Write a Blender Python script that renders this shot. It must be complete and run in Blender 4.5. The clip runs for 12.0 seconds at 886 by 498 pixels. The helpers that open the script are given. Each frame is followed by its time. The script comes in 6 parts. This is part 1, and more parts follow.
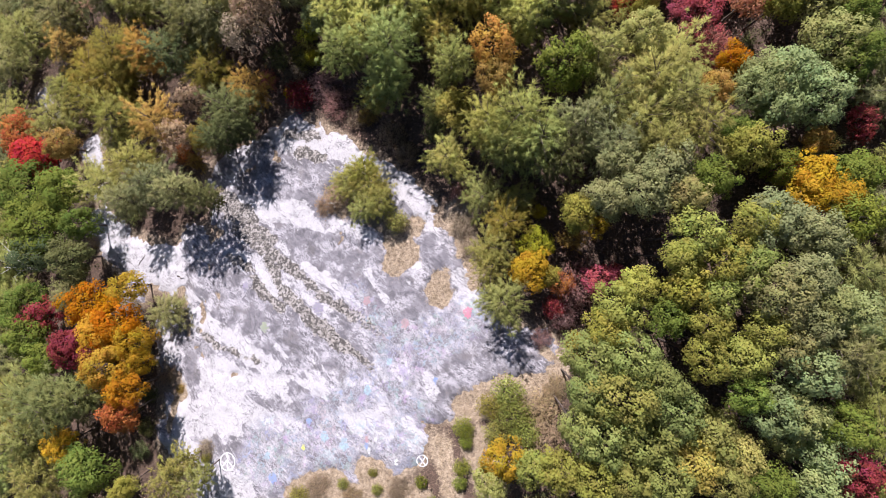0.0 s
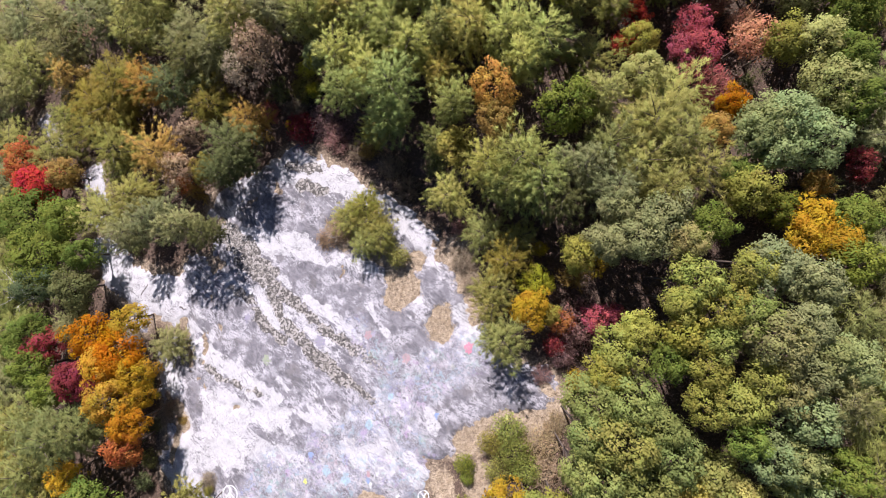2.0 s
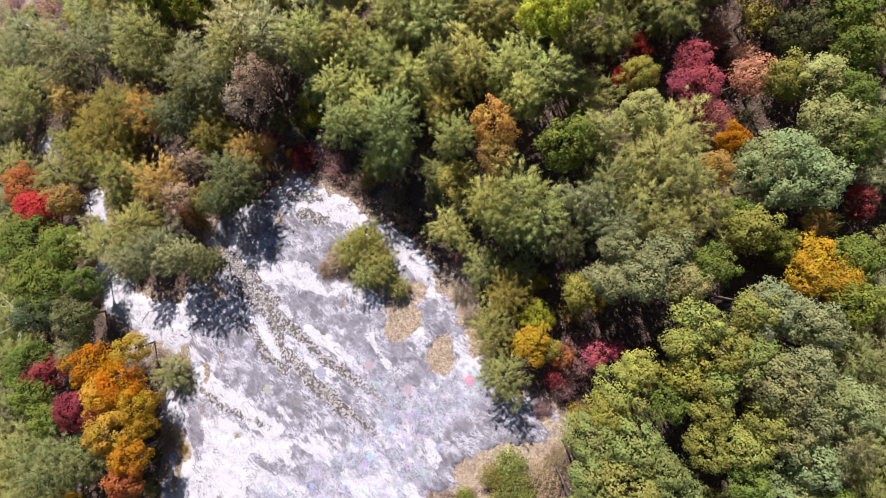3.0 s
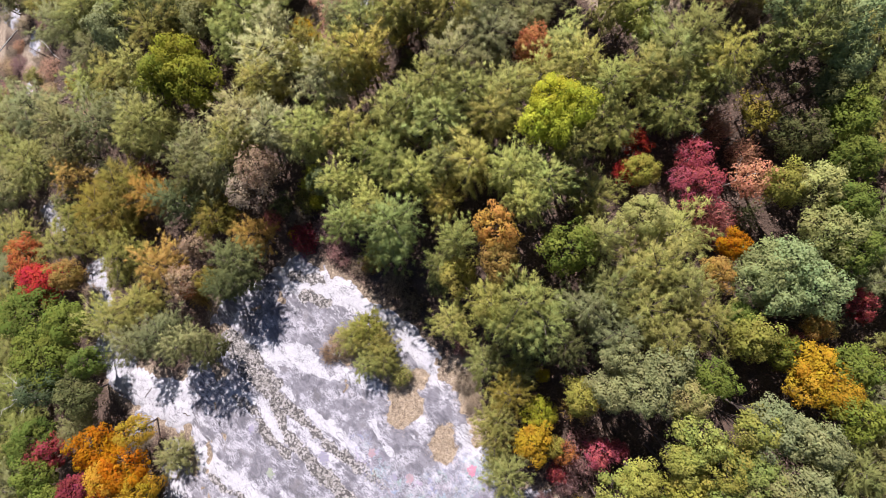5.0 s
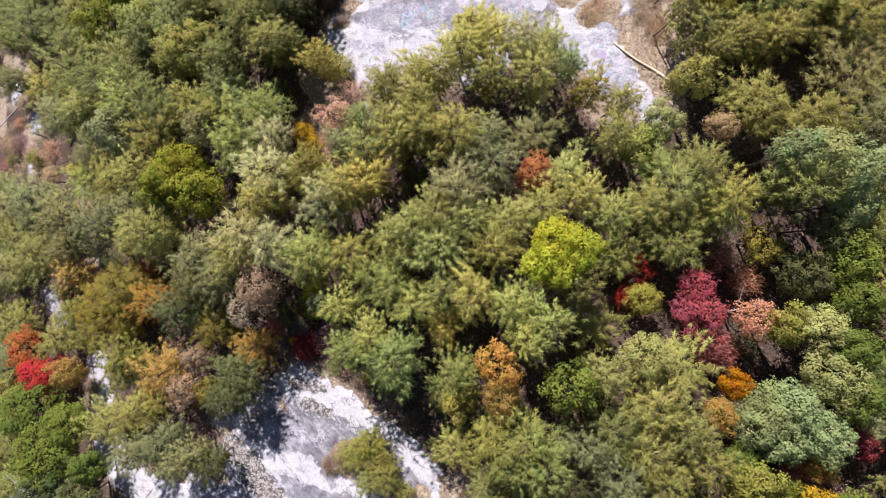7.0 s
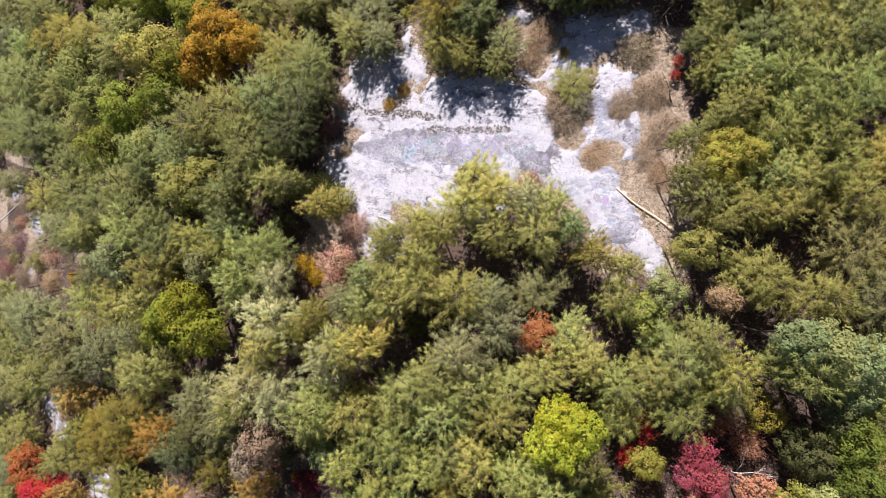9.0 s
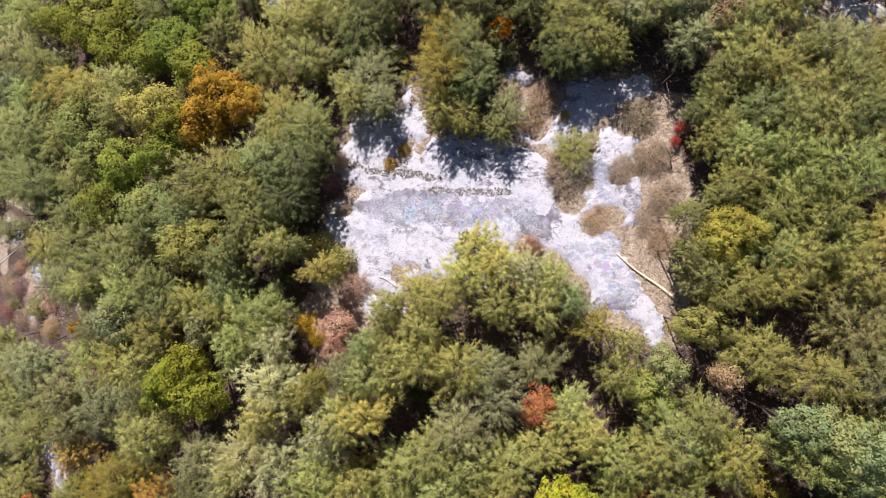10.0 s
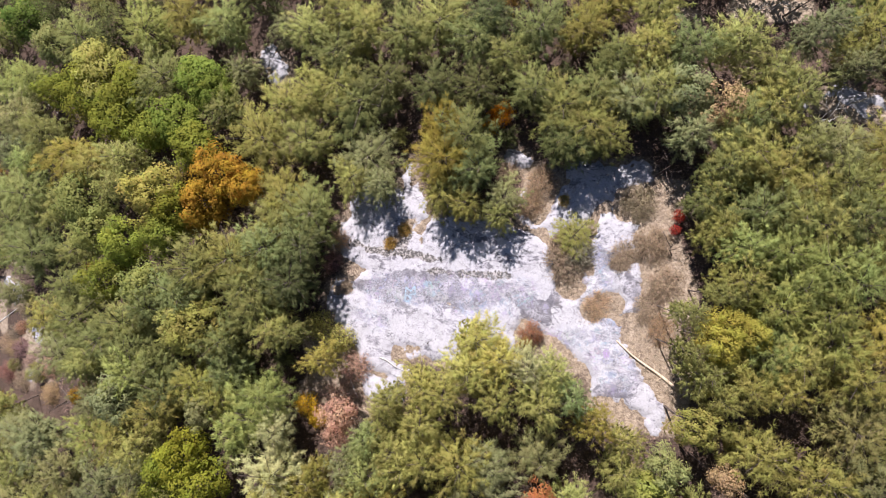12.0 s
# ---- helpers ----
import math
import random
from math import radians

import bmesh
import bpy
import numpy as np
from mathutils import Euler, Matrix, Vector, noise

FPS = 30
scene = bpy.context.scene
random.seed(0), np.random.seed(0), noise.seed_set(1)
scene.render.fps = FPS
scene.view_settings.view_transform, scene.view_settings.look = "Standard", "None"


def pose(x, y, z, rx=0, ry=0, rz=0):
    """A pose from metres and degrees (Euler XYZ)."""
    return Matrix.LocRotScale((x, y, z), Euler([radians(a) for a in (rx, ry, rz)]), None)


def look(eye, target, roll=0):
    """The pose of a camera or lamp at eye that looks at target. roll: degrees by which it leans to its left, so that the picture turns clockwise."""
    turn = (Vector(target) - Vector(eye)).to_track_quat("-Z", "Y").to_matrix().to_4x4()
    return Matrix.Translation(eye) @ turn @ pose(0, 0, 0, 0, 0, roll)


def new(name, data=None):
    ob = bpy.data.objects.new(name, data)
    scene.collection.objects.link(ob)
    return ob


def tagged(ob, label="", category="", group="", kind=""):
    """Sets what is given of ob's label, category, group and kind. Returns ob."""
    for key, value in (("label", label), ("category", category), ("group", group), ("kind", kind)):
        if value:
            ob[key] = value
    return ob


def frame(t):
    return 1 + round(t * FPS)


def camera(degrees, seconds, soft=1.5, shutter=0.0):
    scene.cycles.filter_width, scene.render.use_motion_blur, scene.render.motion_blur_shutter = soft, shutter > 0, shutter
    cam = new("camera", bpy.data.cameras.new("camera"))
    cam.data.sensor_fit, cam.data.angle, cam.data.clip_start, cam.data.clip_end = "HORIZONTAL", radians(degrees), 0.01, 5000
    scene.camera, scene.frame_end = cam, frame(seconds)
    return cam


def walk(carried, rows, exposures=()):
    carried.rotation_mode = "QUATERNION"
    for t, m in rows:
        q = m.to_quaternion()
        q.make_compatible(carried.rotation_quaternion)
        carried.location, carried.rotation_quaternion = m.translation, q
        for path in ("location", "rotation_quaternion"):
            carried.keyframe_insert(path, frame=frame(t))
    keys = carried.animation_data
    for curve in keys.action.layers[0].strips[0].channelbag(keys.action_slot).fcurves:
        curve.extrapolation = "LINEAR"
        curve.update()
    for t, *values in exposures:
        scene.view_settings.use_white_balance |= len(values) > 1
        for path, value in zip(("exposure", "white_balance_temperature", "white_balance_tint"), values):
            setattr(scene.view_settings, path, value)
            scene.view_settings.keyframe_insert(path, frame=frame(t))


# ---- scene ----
# A drone glides level over autumn woods and two granite outcrops, looking straight down.
cam = camera(72, 12.0, soft=1.0)
ROWS = [
    (0, -0.00, 0.00, 85.00, 0.000, 0.000, 0.000),
    (0.5, 0.04, 0.69, 85.14, -0.001, 0.036, -0.003),
    (1, 0.03, 1.72, 85.25, -0.011, 0.065, -0.021),
    (1.5, 0.01, 3.15, 85.34, -0.040, 0.078, -0.039),
    (2, -0.02, 4.90, 85.42, -0.082, 0.077, -0.053),
    (2.5, -0.06, 6.96, 85.50, -0.115, 0.072, -0.081),
    (3, -0.13, 9.29, 85.57, -0.128, 0.062, -0.115),
    (5, -0.43, 21.37, 85.87, -0.059, 0.027, -0.241),
    (5.5, -0.47, 25.03, 85.90, -0.024, 0.018, -0.247),
    (6, -0.56, 28.83, 85.90, 0.017, 0.009, -0.237),
    (6.5, -0.61, 32.92, 85.86, 0.057, -0.006, -0.217),
    (8.5, -0.94, 52.48, 85.81, 0.217, -0.047, -0.108),
    (9, -0.99, 57.73, 85.80, 0.252, -0.053, -0.057),
    (9.5, -1.04, 62.55, 85.78, 0.291, -0.056, -0.016),
    (10, -1.09, 66.91, 85.80, 0.342, -0.070, -0.003),
    (10.5, -1.12, 70.78, 85.89, 0.398, -0.094, -0.007),
    (11, -1.17, 74.17, 85.98, 0.450, -0.119, -0.020),
    (11.5, -1.25, 76.99, 86.04, 0.494, -0.142, -0.040),
    (12, -1.28, 79.06, 86.02, 0.533, -0.171, -0.074),
]
walk(cam, [(t, pose(x, y, z, rx, ry, rz)) for t, x, y, z, rx, ry, rz in ROWS], exposures=[(0, 1.42, 6210, 18), (12, 1.42, 6210, 18)])

# ---- light: clear autumn sky, sun ahead of the flight and a little to its left ----
SUN_EL, SUN_ROT = radians(42), -0.34
sky = bpy.data.worlds.new("sky")
scene.world = sky
sky.use_nodes = True
wn = sky.node_tree.nodes
tex = wn.new("ShaderNodeTexSky")
tex.sky_type, tex.sun_disc, tex.sun_elevation, tex.sun_rotation = "NISHITA", False, SUN_EL, SUN_ROT
tex.ozone_density, tex.dust_density = 4.0, 0.3
sky.node_tree.links.new(tex.outputs[0], wn["Background"].inputs[0])
wn["Background"].inputs[1].default_value = 0.046
lamp = bpy.data.lights.new("sun", "SUN")
lamp.energy, lamp.angle, lamp.color = 5.0, radians(0.6), (1.0, 0.965, 0.91)
sun = new("sun", lamp)
to_sun = Vector((math.sin(SUN_ROT) * math.cos(SUN_EL), math.cos(SUN_ROT) * math.cos(SUN_EL), math.sin(SUN_EL)))
sun.matrix_world = look(to_sun * 150, (0, 0, 0))

# ---- materials ----


class Nodes:
    """A small helper to wire node materials."""

    def __init__(self, name):
        self.mat = bpy.data.materials.new(name)
        self.mat.use_nodes = True
        self.tree = self.mat.node_tree
        self.bsdf = self.tree.nodes["Principled BSDF"]
        self.out = self.tree.nodes["Material Output"]

    def add(self, kind, **inputs):
        node = self.tree.nodes.new(kind)
        for key, value in inputs.items():
            self.put(node.inputs[key.replace("_", " ")], value)
        return node

    def put(self, socket, value):
        if isinstance(value, bpy.types.NodeSocket):
            self.tree.links.new(value, socket)
        else:
            socket.default_value = value

    def math(self, op, a, b=0.0, clamp=False):
        node = self.tree.nodes.new("ShaderNodeMath")
        node.operation, node.use_clamp = op, clamp
        self.put(node.inputs[0], a)
        self.put(node.inputs[1], b)
        return node.outputs[0]

    def mix(self, fac, a, b, blend="MIX"):
        node = self.tree.nodes.new("ShaderNodeMix")
        node.data_type, node.blend_type = "RGBA", blend
        self.put(node.inputs[0], fac)
        self.put(node.inputs[6], a if isinstance(a, bpy.types.NodeSocket) else (*a, 1))
        self.put(node.inputs[7], b if isinstance(b, bpy.types.NodeSocket) else (*b, 1))
        return node.outputs[2]

    def ramp(self, value, low, high):
        node = self.tree.nodes.new("ShaderNodeMapRange")
        node.interpolation_type = "SMOOTHSTEP"
        for i, v in enumerate((value, low, high)):
            self.put(node.inputs[i], v)
        return node.outputs[0]

    def place(self, turn=0.0, stretch=(1, 1, 1)):
        coords = self.tree.nodes.new("ShaderNodeTexCoord").outputs["Object"]
        node = self.tree.nodes.new("ShaderNodeMapping")
        node.vector_type = "TEXTURE"
        self.put(node.inputs["Vector"], coords)
        node.inputs["Rotation"].default_value = (0, 0, turn)
        node.inputs["Scale"].default_value = stretch
        return node.outputs[0]

    def noise(self, where, scale, detail=5.0, rough=0.55, warp=0.0):
        node = self.add("ShaderNodeTexNoise", Vector=where, Scale=scale, Detail=detail, Roughness=rough, Distortion=warp)
        return node.outputs[0]

    def voronoi(self, where, scale):
        return self.add("ShaderNodeTexVoronoi", Vector=where, Scale=scale)

    def attr(self, name):
        node = self.tree.nodes.new("ShaderNodeAttribute")
        node.attribute_name = name
        return node.outputs["Fac"]

    def bump(self, height, strength, distance):
        node = self.add("ShaderNodeBump", Height=height, Strength=strength, Distance=distance)
        self.put(self.bsdf.inputs["Normal"], node.outputs[0])

    def finish(self, colour, rough, spec=0.3):
        self.put(self.bsdf.inputs["Base Color"], colour)
        self.put(self.bsdf.inputs["Roughness"], rough)
        self.put(self.bsdf.inputs["Specular IOR Level"], spec)
        return self.mat


def foliage_material():
    n = Nodes("foliage")
    info = n.tree.nodes.new("ShaderNodeObjectInfo")
    tone = n.attr("tone")
    where = n.place()
    patch = n.noise(where, 0.35, 3)
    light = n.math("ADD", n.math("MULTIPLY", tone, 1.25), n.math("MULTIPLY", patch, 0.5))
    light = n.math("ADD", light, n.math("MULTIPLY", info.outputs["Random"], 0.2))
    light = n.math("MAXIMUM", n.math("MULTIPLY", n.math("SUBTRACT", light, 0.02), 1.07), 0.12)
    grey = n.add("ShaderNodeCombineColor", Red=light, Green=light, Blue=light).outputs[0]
    col = n.mix(1.0, info.outputs["Color"], grey, "MULTIPLY")
    hue = n.add("ShaderNodeHueSaturation", Color=col)
    n.put(hue.inputs["Hue"], n.math("ADD", n.math("MULTIPLY", n.math("SUBTRACT", n.attr("hue"), 0.5), 0.045), 0.5))
    hue.inputs["Saturation"].default_value = FOLIAGE_SAT
    n.finish(hue.outputs[0], 0.7, 0.06)
    thin = n.add("ShaderNodeBsdfTranslucent", Color=hue.outputs[0])
    both = n.add("ShaderNodeMixShader", Fac=0.55)
    n.tree.links.new(n.bsdf.outputs[0], both.inputs[1])
    n.tree.links.new(thin.outputs[0], both.inputs[2])
    n.tree.links.new(both.outputs[0], n.out.inputs[0])
    return n.mat


def bark_material(name, dark, light):
    n = Nodes(name)
    where = n.place(0, (1, 1, 6))
    grain = n.noise(where, 9, 6)
    blotch = n.noise(n.place(), 1.4, 3)
    col = n.mix(n.ramp(grain, 0.35, 0.7), dark, light)
    col = n.mix(n.math("MULTIPLY", n.ramp(blotch, 0.5, 0.75), 0.5), col, light)
    n.bump(grain, 0.6, 0.04)
    return n.finish(col, 0.9, 0.15)


def litter_material():
    """Woodland floor: fallen leaves, needles, bare soil, and dry straw where the grass grows."""
    n = Nodes("leaf_litter")
    where = n.place()
    broad, fine = n.noise(where, 0.12, 4), n.noise(where, 3.2, 6, 0.65)
    flakes = n.voronoi(where, 5.5)
    col = n.mix(n.ramp(broad, 0.35, 0.65), (0.042, 0.028, 0.022), (0.078, 0.052, 0.042))
    col = n.mix(n.math("MULTIPLY", n.ramp(fine, 0.4, 0.7), 0.6), col, (0.165, 0.105, 0.080))
    col = n.mix(n.math("MULTIPLY", n.ramp(flakes.outputs["Distance"], 0.2, 0.6), 0.5), col, (0.03, 0.022, 0.015))
    dry = n.ramp(n.math("ADD", n.attr("straw"), n.math("MULTIPLY", n.math("SUBTRACT", fine, 0.5), 0.7)), 0.25, 0.65)
    straw = n.mix(n.ramp(n.noise(where, 2.2, 8, 0.8), 0.40, 0.62), (0.130, 0.096, 0.070), (0.310, 0.245, 0.180))
    col = n.mix(dry, col, straw)
    n.bump(n.math("ADD", fine, flakes.outputs["Distance"]), 0.8, 0.12)
    return n.finish(col, 0.95, 0.1)


def granite_material(name, turn, pull):
    """Bleached granite with grey washes along its slope, pale crusts and veins, dark speckle, grit and faded spray paint."""
    n = Nodes(name)
    where = n.place()
    down = n.place(turn, (3.6 * pull, 1, 1))
    flow = n.place(turn, (2.4 * pull, 1, 1))
    centred = lambda v, k: n.math("MULTIPLY", n.math("SUBTRACT", v, 0.5), k)

    def contour(field, level, wide):
        return n.math("SUBTRACT", 1.0, n.ramp(n.math("ABSOLUTE", n.math("SUBTRACT", field, level)), wide * 0.2, wide))

    streak = n.noise(down, 0.40, 6, 0.55, 0.5)
    thin = n.noise(n.place(turn, (2.0 * pull, 1, 1)), 0.9, 8, 0.66, 0.8)
    blotch = n.noise(where, 0.85, 9, 0.72, 0.6)
    broad = n.noise(where, 0.11, 3)
    fine = n.noise(where, 4.0, 8, 0.78)
    lines = n.noise(n.place(turn - 0.03, (6.0 * pull, 1, 1)), 1.3, 7, 0.66, 0.5)
    wash = n.math("SUBTRACT", n.math("MULTIPLY", n.attr("grey"), 1.9), 0.86)
    for field, weight in ((streak, 1.5), (lines, 1.9), (blotch, 1.0), (broad, 0.4), (fine, 0.25)):
        wash = n.math("ADD", wash, centred(field, weight))
    wash = n.ramp(wash, 0.02, 0.24)
    white = n.mix(n.ramp(fine, 0.44, 0.62), (0.288, 0.276, 0.283), (0.222, 0.212, 0.227))
    white = n.mix(n.math("MULTIPLY", n.ramp(blotch, 0.50, 0.62), 0.55), white, (0.165, 0.154, 0.162))
    grey = n.mix(n.ramp(thin, 0.36, 0.66), (0.070, 0.064, 0.073), (0.136, 0.126, 0.140))
    grey = n.mix(n.math("MULTIPLY", n.ramp(n.noise(where, 0.4, 5, 0.6), 0.52, 0.68), 0.5), grey, (0.105, 0.092, 0.090))
    col = n.mix(wash, white, grey)
    # pale crusts and veins in the grey
    patchy = n.ramp(n.noise(where, 0.45, 4), 0.40, 0.60)
    veins = n.math("MAXIMUM", contour(n.noise(flow, 0.75, 6, 0.6, 1.6), 0.5, 0.035), contour(n.noise(flow, 1.5, 5, 0.65, 1.2), 0.47, 0.05))
    col = n.mix(n.math("MULTIPLY", n.math("MULTIPLY", veins, patchy), 0.75), col, (0.315, 0.298, 0.320))
    crust = n.ramp(n.noise(flow, 1.9, 8, 0.78, 0.9), 0.53, 0.57)
    col = n.mix(n.math("MULTIPLY", crust, n.math("ADD", n.math("MULTIPLY", patchy, 0.45), n.math("MULTIPLY", n.attr("paint"), 0.3))), col, (0.300, 0.281, 0.303))
    # dark seams and lichen speckle
    seam = n.math("MULTIPLY", contour(n.noise(flow, 0.55, 7, 0.65, 0.8), 0.47, 0.022), n.ramp(n.noise(where, 0.3, 3), 0.45, 0.6))
    col = n.mix(n.math("MULTIPLY", seam, 0.85), col, (0.065, 0.060, 0.064))
    dots = n.math("MULTIPLY", n.ramp(n.noise(where, 3.6, 6, 0.8), 0.56, 0.60), n.ramp(n.noise(down, 0.35, 5, 0.6), 0.46, 0.58))
    col = n.mix(n.math("MULTIPLY", dots, 0.85), col, (0.06, 0.055, 0.054))
    # gravel lanes, black and white
    grit = n.ramp(n.math("ADD", n.math("ADD", n.attr("grit"), centred(fine, 1.0)), centred(blotch, 0.8)), 0.40, 0.55)
    pebble = n.add("ShaderNodeSeparateColor", Color=n.voronoi(where, 3.4).outputs["Color"]).outputs[0]
    gravel = n.mix(n.ramp(pebble, 0.45, 0.75), (0.045, 0.039, 0.035), (0.225, 0.203, 0.192))
    col = n.mix(n.math("MULTIPLY", grit, 0.92), col, gravel)
    # mottling where the rock has been painted over and over
    mottle = n.math("MULTIPLY", n.ramp(n.noise(flow, 0.9, 6, 0.68, 1.0), 0.50, 0.56), n.attr("paint"))
    col = n.mix(n.math("MULTIPLY", mottle, 0.65), col, (0.112, 0.108, 0.130))
    # faded spray paint
    scrawl = n.math("MULTIPLY", contour(n.noise(where, 1.7, 3, 0.6, 2.2), 0.5, 0.035), n.math("ADD", n.math("MULTIPLY", n.attr("paint"), 0.55), 0.06))
    col = n.mix(scrawl, col, (0.340, 0.330, 0.365))
    warped = n.add("ShaderNodeVectorMath")
    warped.operation = "MULTIPLY_ADD"
    n.put(warped.inputs[0], n.add("ShaderNodeTexNoise", Vector=where, Scale=1.3, Detail=5.0).outputs["Color"])
    n.put(warped.inputs[1], (2.4, 2.4, 0))
    n.put(warped.inputs[2], where)
    cells = n.voronoi(warped.outputs[0], 0.8)
    spray = n.add("ShaderNodeHueSaturation", Saturation=0.5, Value=0.45, Color=cells.outputs["Color"])
    spray = n.mix(0.60, spray.outputs[0], (0.125, 0.13, 0.20))
    stroke = n.ramp(n.noise(where, 1.3, 6, 0.65, 1.4), 0.49, 0.58)
    col = n.mix(n.math("MULTIPLY", n.math("MULTIPLY", stroke, n.attr("paint")), 0.55), col, spray)
    n.bump(n.math("ADD", n.math("MULTIPLY", blotch, 1.5), fine), 0.45, 0.12)
    return n.finish(col, 0.85, 0.2)


def plain_material(name, dark, light, scale=3.0, rough=0.85):
    n = Nodes(name)
    where = n.place()
    fac = n.ramp(n.noise(where, scale, 6, 0.65), 0.35, 0.68)
    if name in ("dry_grass", "loose_stone", "undergrowth"):
        isle = n.tree.nodes.new("ShaderNodeNewGeometry").outputs["Random Per Island"]
        fac = n.math("ADD", n.math("MULTIPLY", fac, 0.4), n.math("MULTIPLY", isle, 0.6))
    return n.finish(n.mix(fac, dark, light), rough, 0.2)


FOLIAGE_SAT = 1.06
foliage = foliage_material()
bark = bark_material("pine_bark", (0.045, 0.034, 0.028), (0.13, 0.10, 0.085))
pale_bark = bark_material("weathered_wood", (0.26, 0.24, 0.22), (0.52, 0.49, 0.45))
log_wood = bark_material("fallen_log_wood", (0.30, 0.22, 0.15), (0.55, 0.44, 0.32))
litter = litter_material()
granite = granite_material("granite", radians(-40), 1.0)
pale_granite = granite_material("pale_granite", radians(-12), 0.55)
straw_mat = plain_material("dry_grass", (0.225, 0.166, 0.115), (0.43, 0.335, 0.232), 0.8)
stone_mat = plain_material("loose_stone", (0.045, 0.039, 0.034), (0.30, 0.27, 0.25), 1.5)
brush_mat = plain_material("undergrowth", (0.060, 0.044, 0.034), (0.24, 0.150, 0.115), 0.3)

# ---- the lie of the land ----
ROCK, GREY, WHITE, GRIT, PAINT, STRAW = [], [], [], [], [], []


def span(zone, x0, y0, x1, y1, r):
    """A stretch of a zone: all that lies within r of the line from (x0, y0) to (x1, y1)."""
    zone.append((x0, y0, x1, y1, r))


span(ROCK, -35.9, -5.9, -33.6, -10.9, 1.2)
span(ROCK, -34.8, -14.2, -34.2, -18.6, 1.2)
span(ROCK, -37.9, -6.8, -38.0, -13.5, 1.2)
span(ROCK, -26.8, 9.9, -16.8, 9.1, 3.5)
span(ROCK, -22.0, 16.2, -15.2, 12.0, 3.8)
span(ROCK, -11.7, 11.5, -3.9, 5.2, 2.7)
span(ROCK, -3.4, 4.0, 0.1, -3.0, 2.5)
span(ROCK, 0.5, -3.7, 4.2, -9.3, 2.9)
span(ROCK, -31.4, 6.1, -18.3, 1.7, 4.2)
span(ROCK, -11.6, 4.1, -6.6, 0.9, 4.0)
span(ROCK, -29.0, -2.4, -6.5, -7.7, 6.9)
span(ROCK, -29.3, -12.3, 0.4, -13.4, 6.5)
span(ROCK, 6.4, -12.5, 12.1, -13.4, 2.9)
span(ROCK, -38.3, -18.5, -38.4, -26.8, 3.7)
span(ROCK, -35.8, -24.6, -11.0, -22.0, 6.0)
span(ROCK, -31.4, -31.8, -7.0, -25.0, 4.5)
span(ROCK, -30.3, -33.9, -24.4, -32.5, 2.8)
span(ROCK, -6.4, -18.8, -1.4, -18.6, 3.6)
span(ROCK, -35.2, 11.6, -29.7, 10.4, 1.9)
span(ROCK, -31.8, 13.2, -27.0, 14.7, 1.7)
span(ROCK, -61.3, 17.7, -60.0, 10.3, 2.2)
span(ROCK, -57.7, 4.4, -52.1, -0.8, 2.8)
span(ROCK, -50.3, -1.0, -41.8, -3.3, 3.2)
span(ROCK, -38.5, 1.0, -37.5, -5.1, 2.3)
span(ROCK, -48.2, -4.4, -49.0, -7.1, 2.0)
span(ROCK, -42.1, -11.2, -40.6, -15.8, 2.4)
span(ROCK, -76.9, 29.3, -71.9, 24.0, 1.2)
span(ROCK, -12.2, 86.9, -7.1, 86.2, 3.2)
span(ROCK, -14.0, 81.5, -8.4, 79.5, 4.1)
span(ROCK, -15.7, 71.5, -2.2, 75.0, 4.1)
span(ROCK, 0.4, 81.1, 11.3, 77.4, 4.4)
span(ROCK, 4.6, 73.2, 16.8, 72.3, 4.7)
span(ROCK, -13.3, 66.2, -10.5, 59.7, 3.5)
span(ROCK, -6.5, 68.0, 4.6, 66.4, 4.3)
span(ROCK, 16.3, 84.0, 19.5, 88.1, 2.8)
span(ROCK, 24.1, 82.1, 23.8, 73.1, 3.3)
span(ROCK, 21.4, 68.2, 23.1, 61.8, 3.2)
span(ROCK, 24.2, 61.1, 28.2, 56.5, 1.6)
span(ROCK, 16.7, 67.4, 19.0, 66.6, 3.3)
span(ROCK, 19.6, 90.3, 27.4, 89.9, 2.2)
span(ROCK, 9.8, 93.4, 10.7, 92.9, 1.4)
span(ROCK, -6.2, 93.0, -6.6, 84.9, 0.9)
span(ROCK, -83.6, 64.6, -84.2, 61.0, 1.5)
span(ROCK, -85.6, 55.6, -85.2, 53.6, 0.9)
span(ROCK, -95.5, 73.1, -94.3, 71.8, 1.7)
span(ROCK, -31.1, 113.1, -28.4, 110.3, 1.4)
span(ROCK, 54.3, 101.2, 55.0, 100.3, 1.4)
span(ROCK, 49.3, 100.7, 49.6, 99.9, 0.8)
span(ROCK, 57.6, 98.6, 58.3, 98.9, 0.9)
span(ROCK, 13.0, 85.8, 13.8, 85.0, 2.5)
span(ROCK, -75.9, 29.8, -73.9, 26.5, 1.0)
span(ROCK, -93.5, 71.8, -92.3, 70.3, 1.9)
span(ROCK, -65.6, 36.9, -63.3, 35.7, 0.8)
span(GREY, -30.6, 10.0, -18.6, 9.2, 1.4)
span(GREY, -18.5, 7.9, -17.1, 3.8, 0.8)
span(GREY, -23.7, 2.2, -13.2, 0.9, 0.8)
span(GREY, -14.9, 1.3, -8.2, -0.7, 0.8)
span(GREY, -20.9, 0.1, -14.8, -2.3, 1.2)
span(GREY, -14.8, -1.9, -10.5, -6.2, 1.3)
span(GREY, -33.6, -5.0, -25.9, -8.2, 2.0)
span(GREY, -32.3, -8.8, -23.0, -10.5, 1.7)
span(GREY, -23.1, -9.7, -14.4, -14.0, 0.9)
span(GREY, -17.8, -11.8, -11.1, -15.4, 1.0)
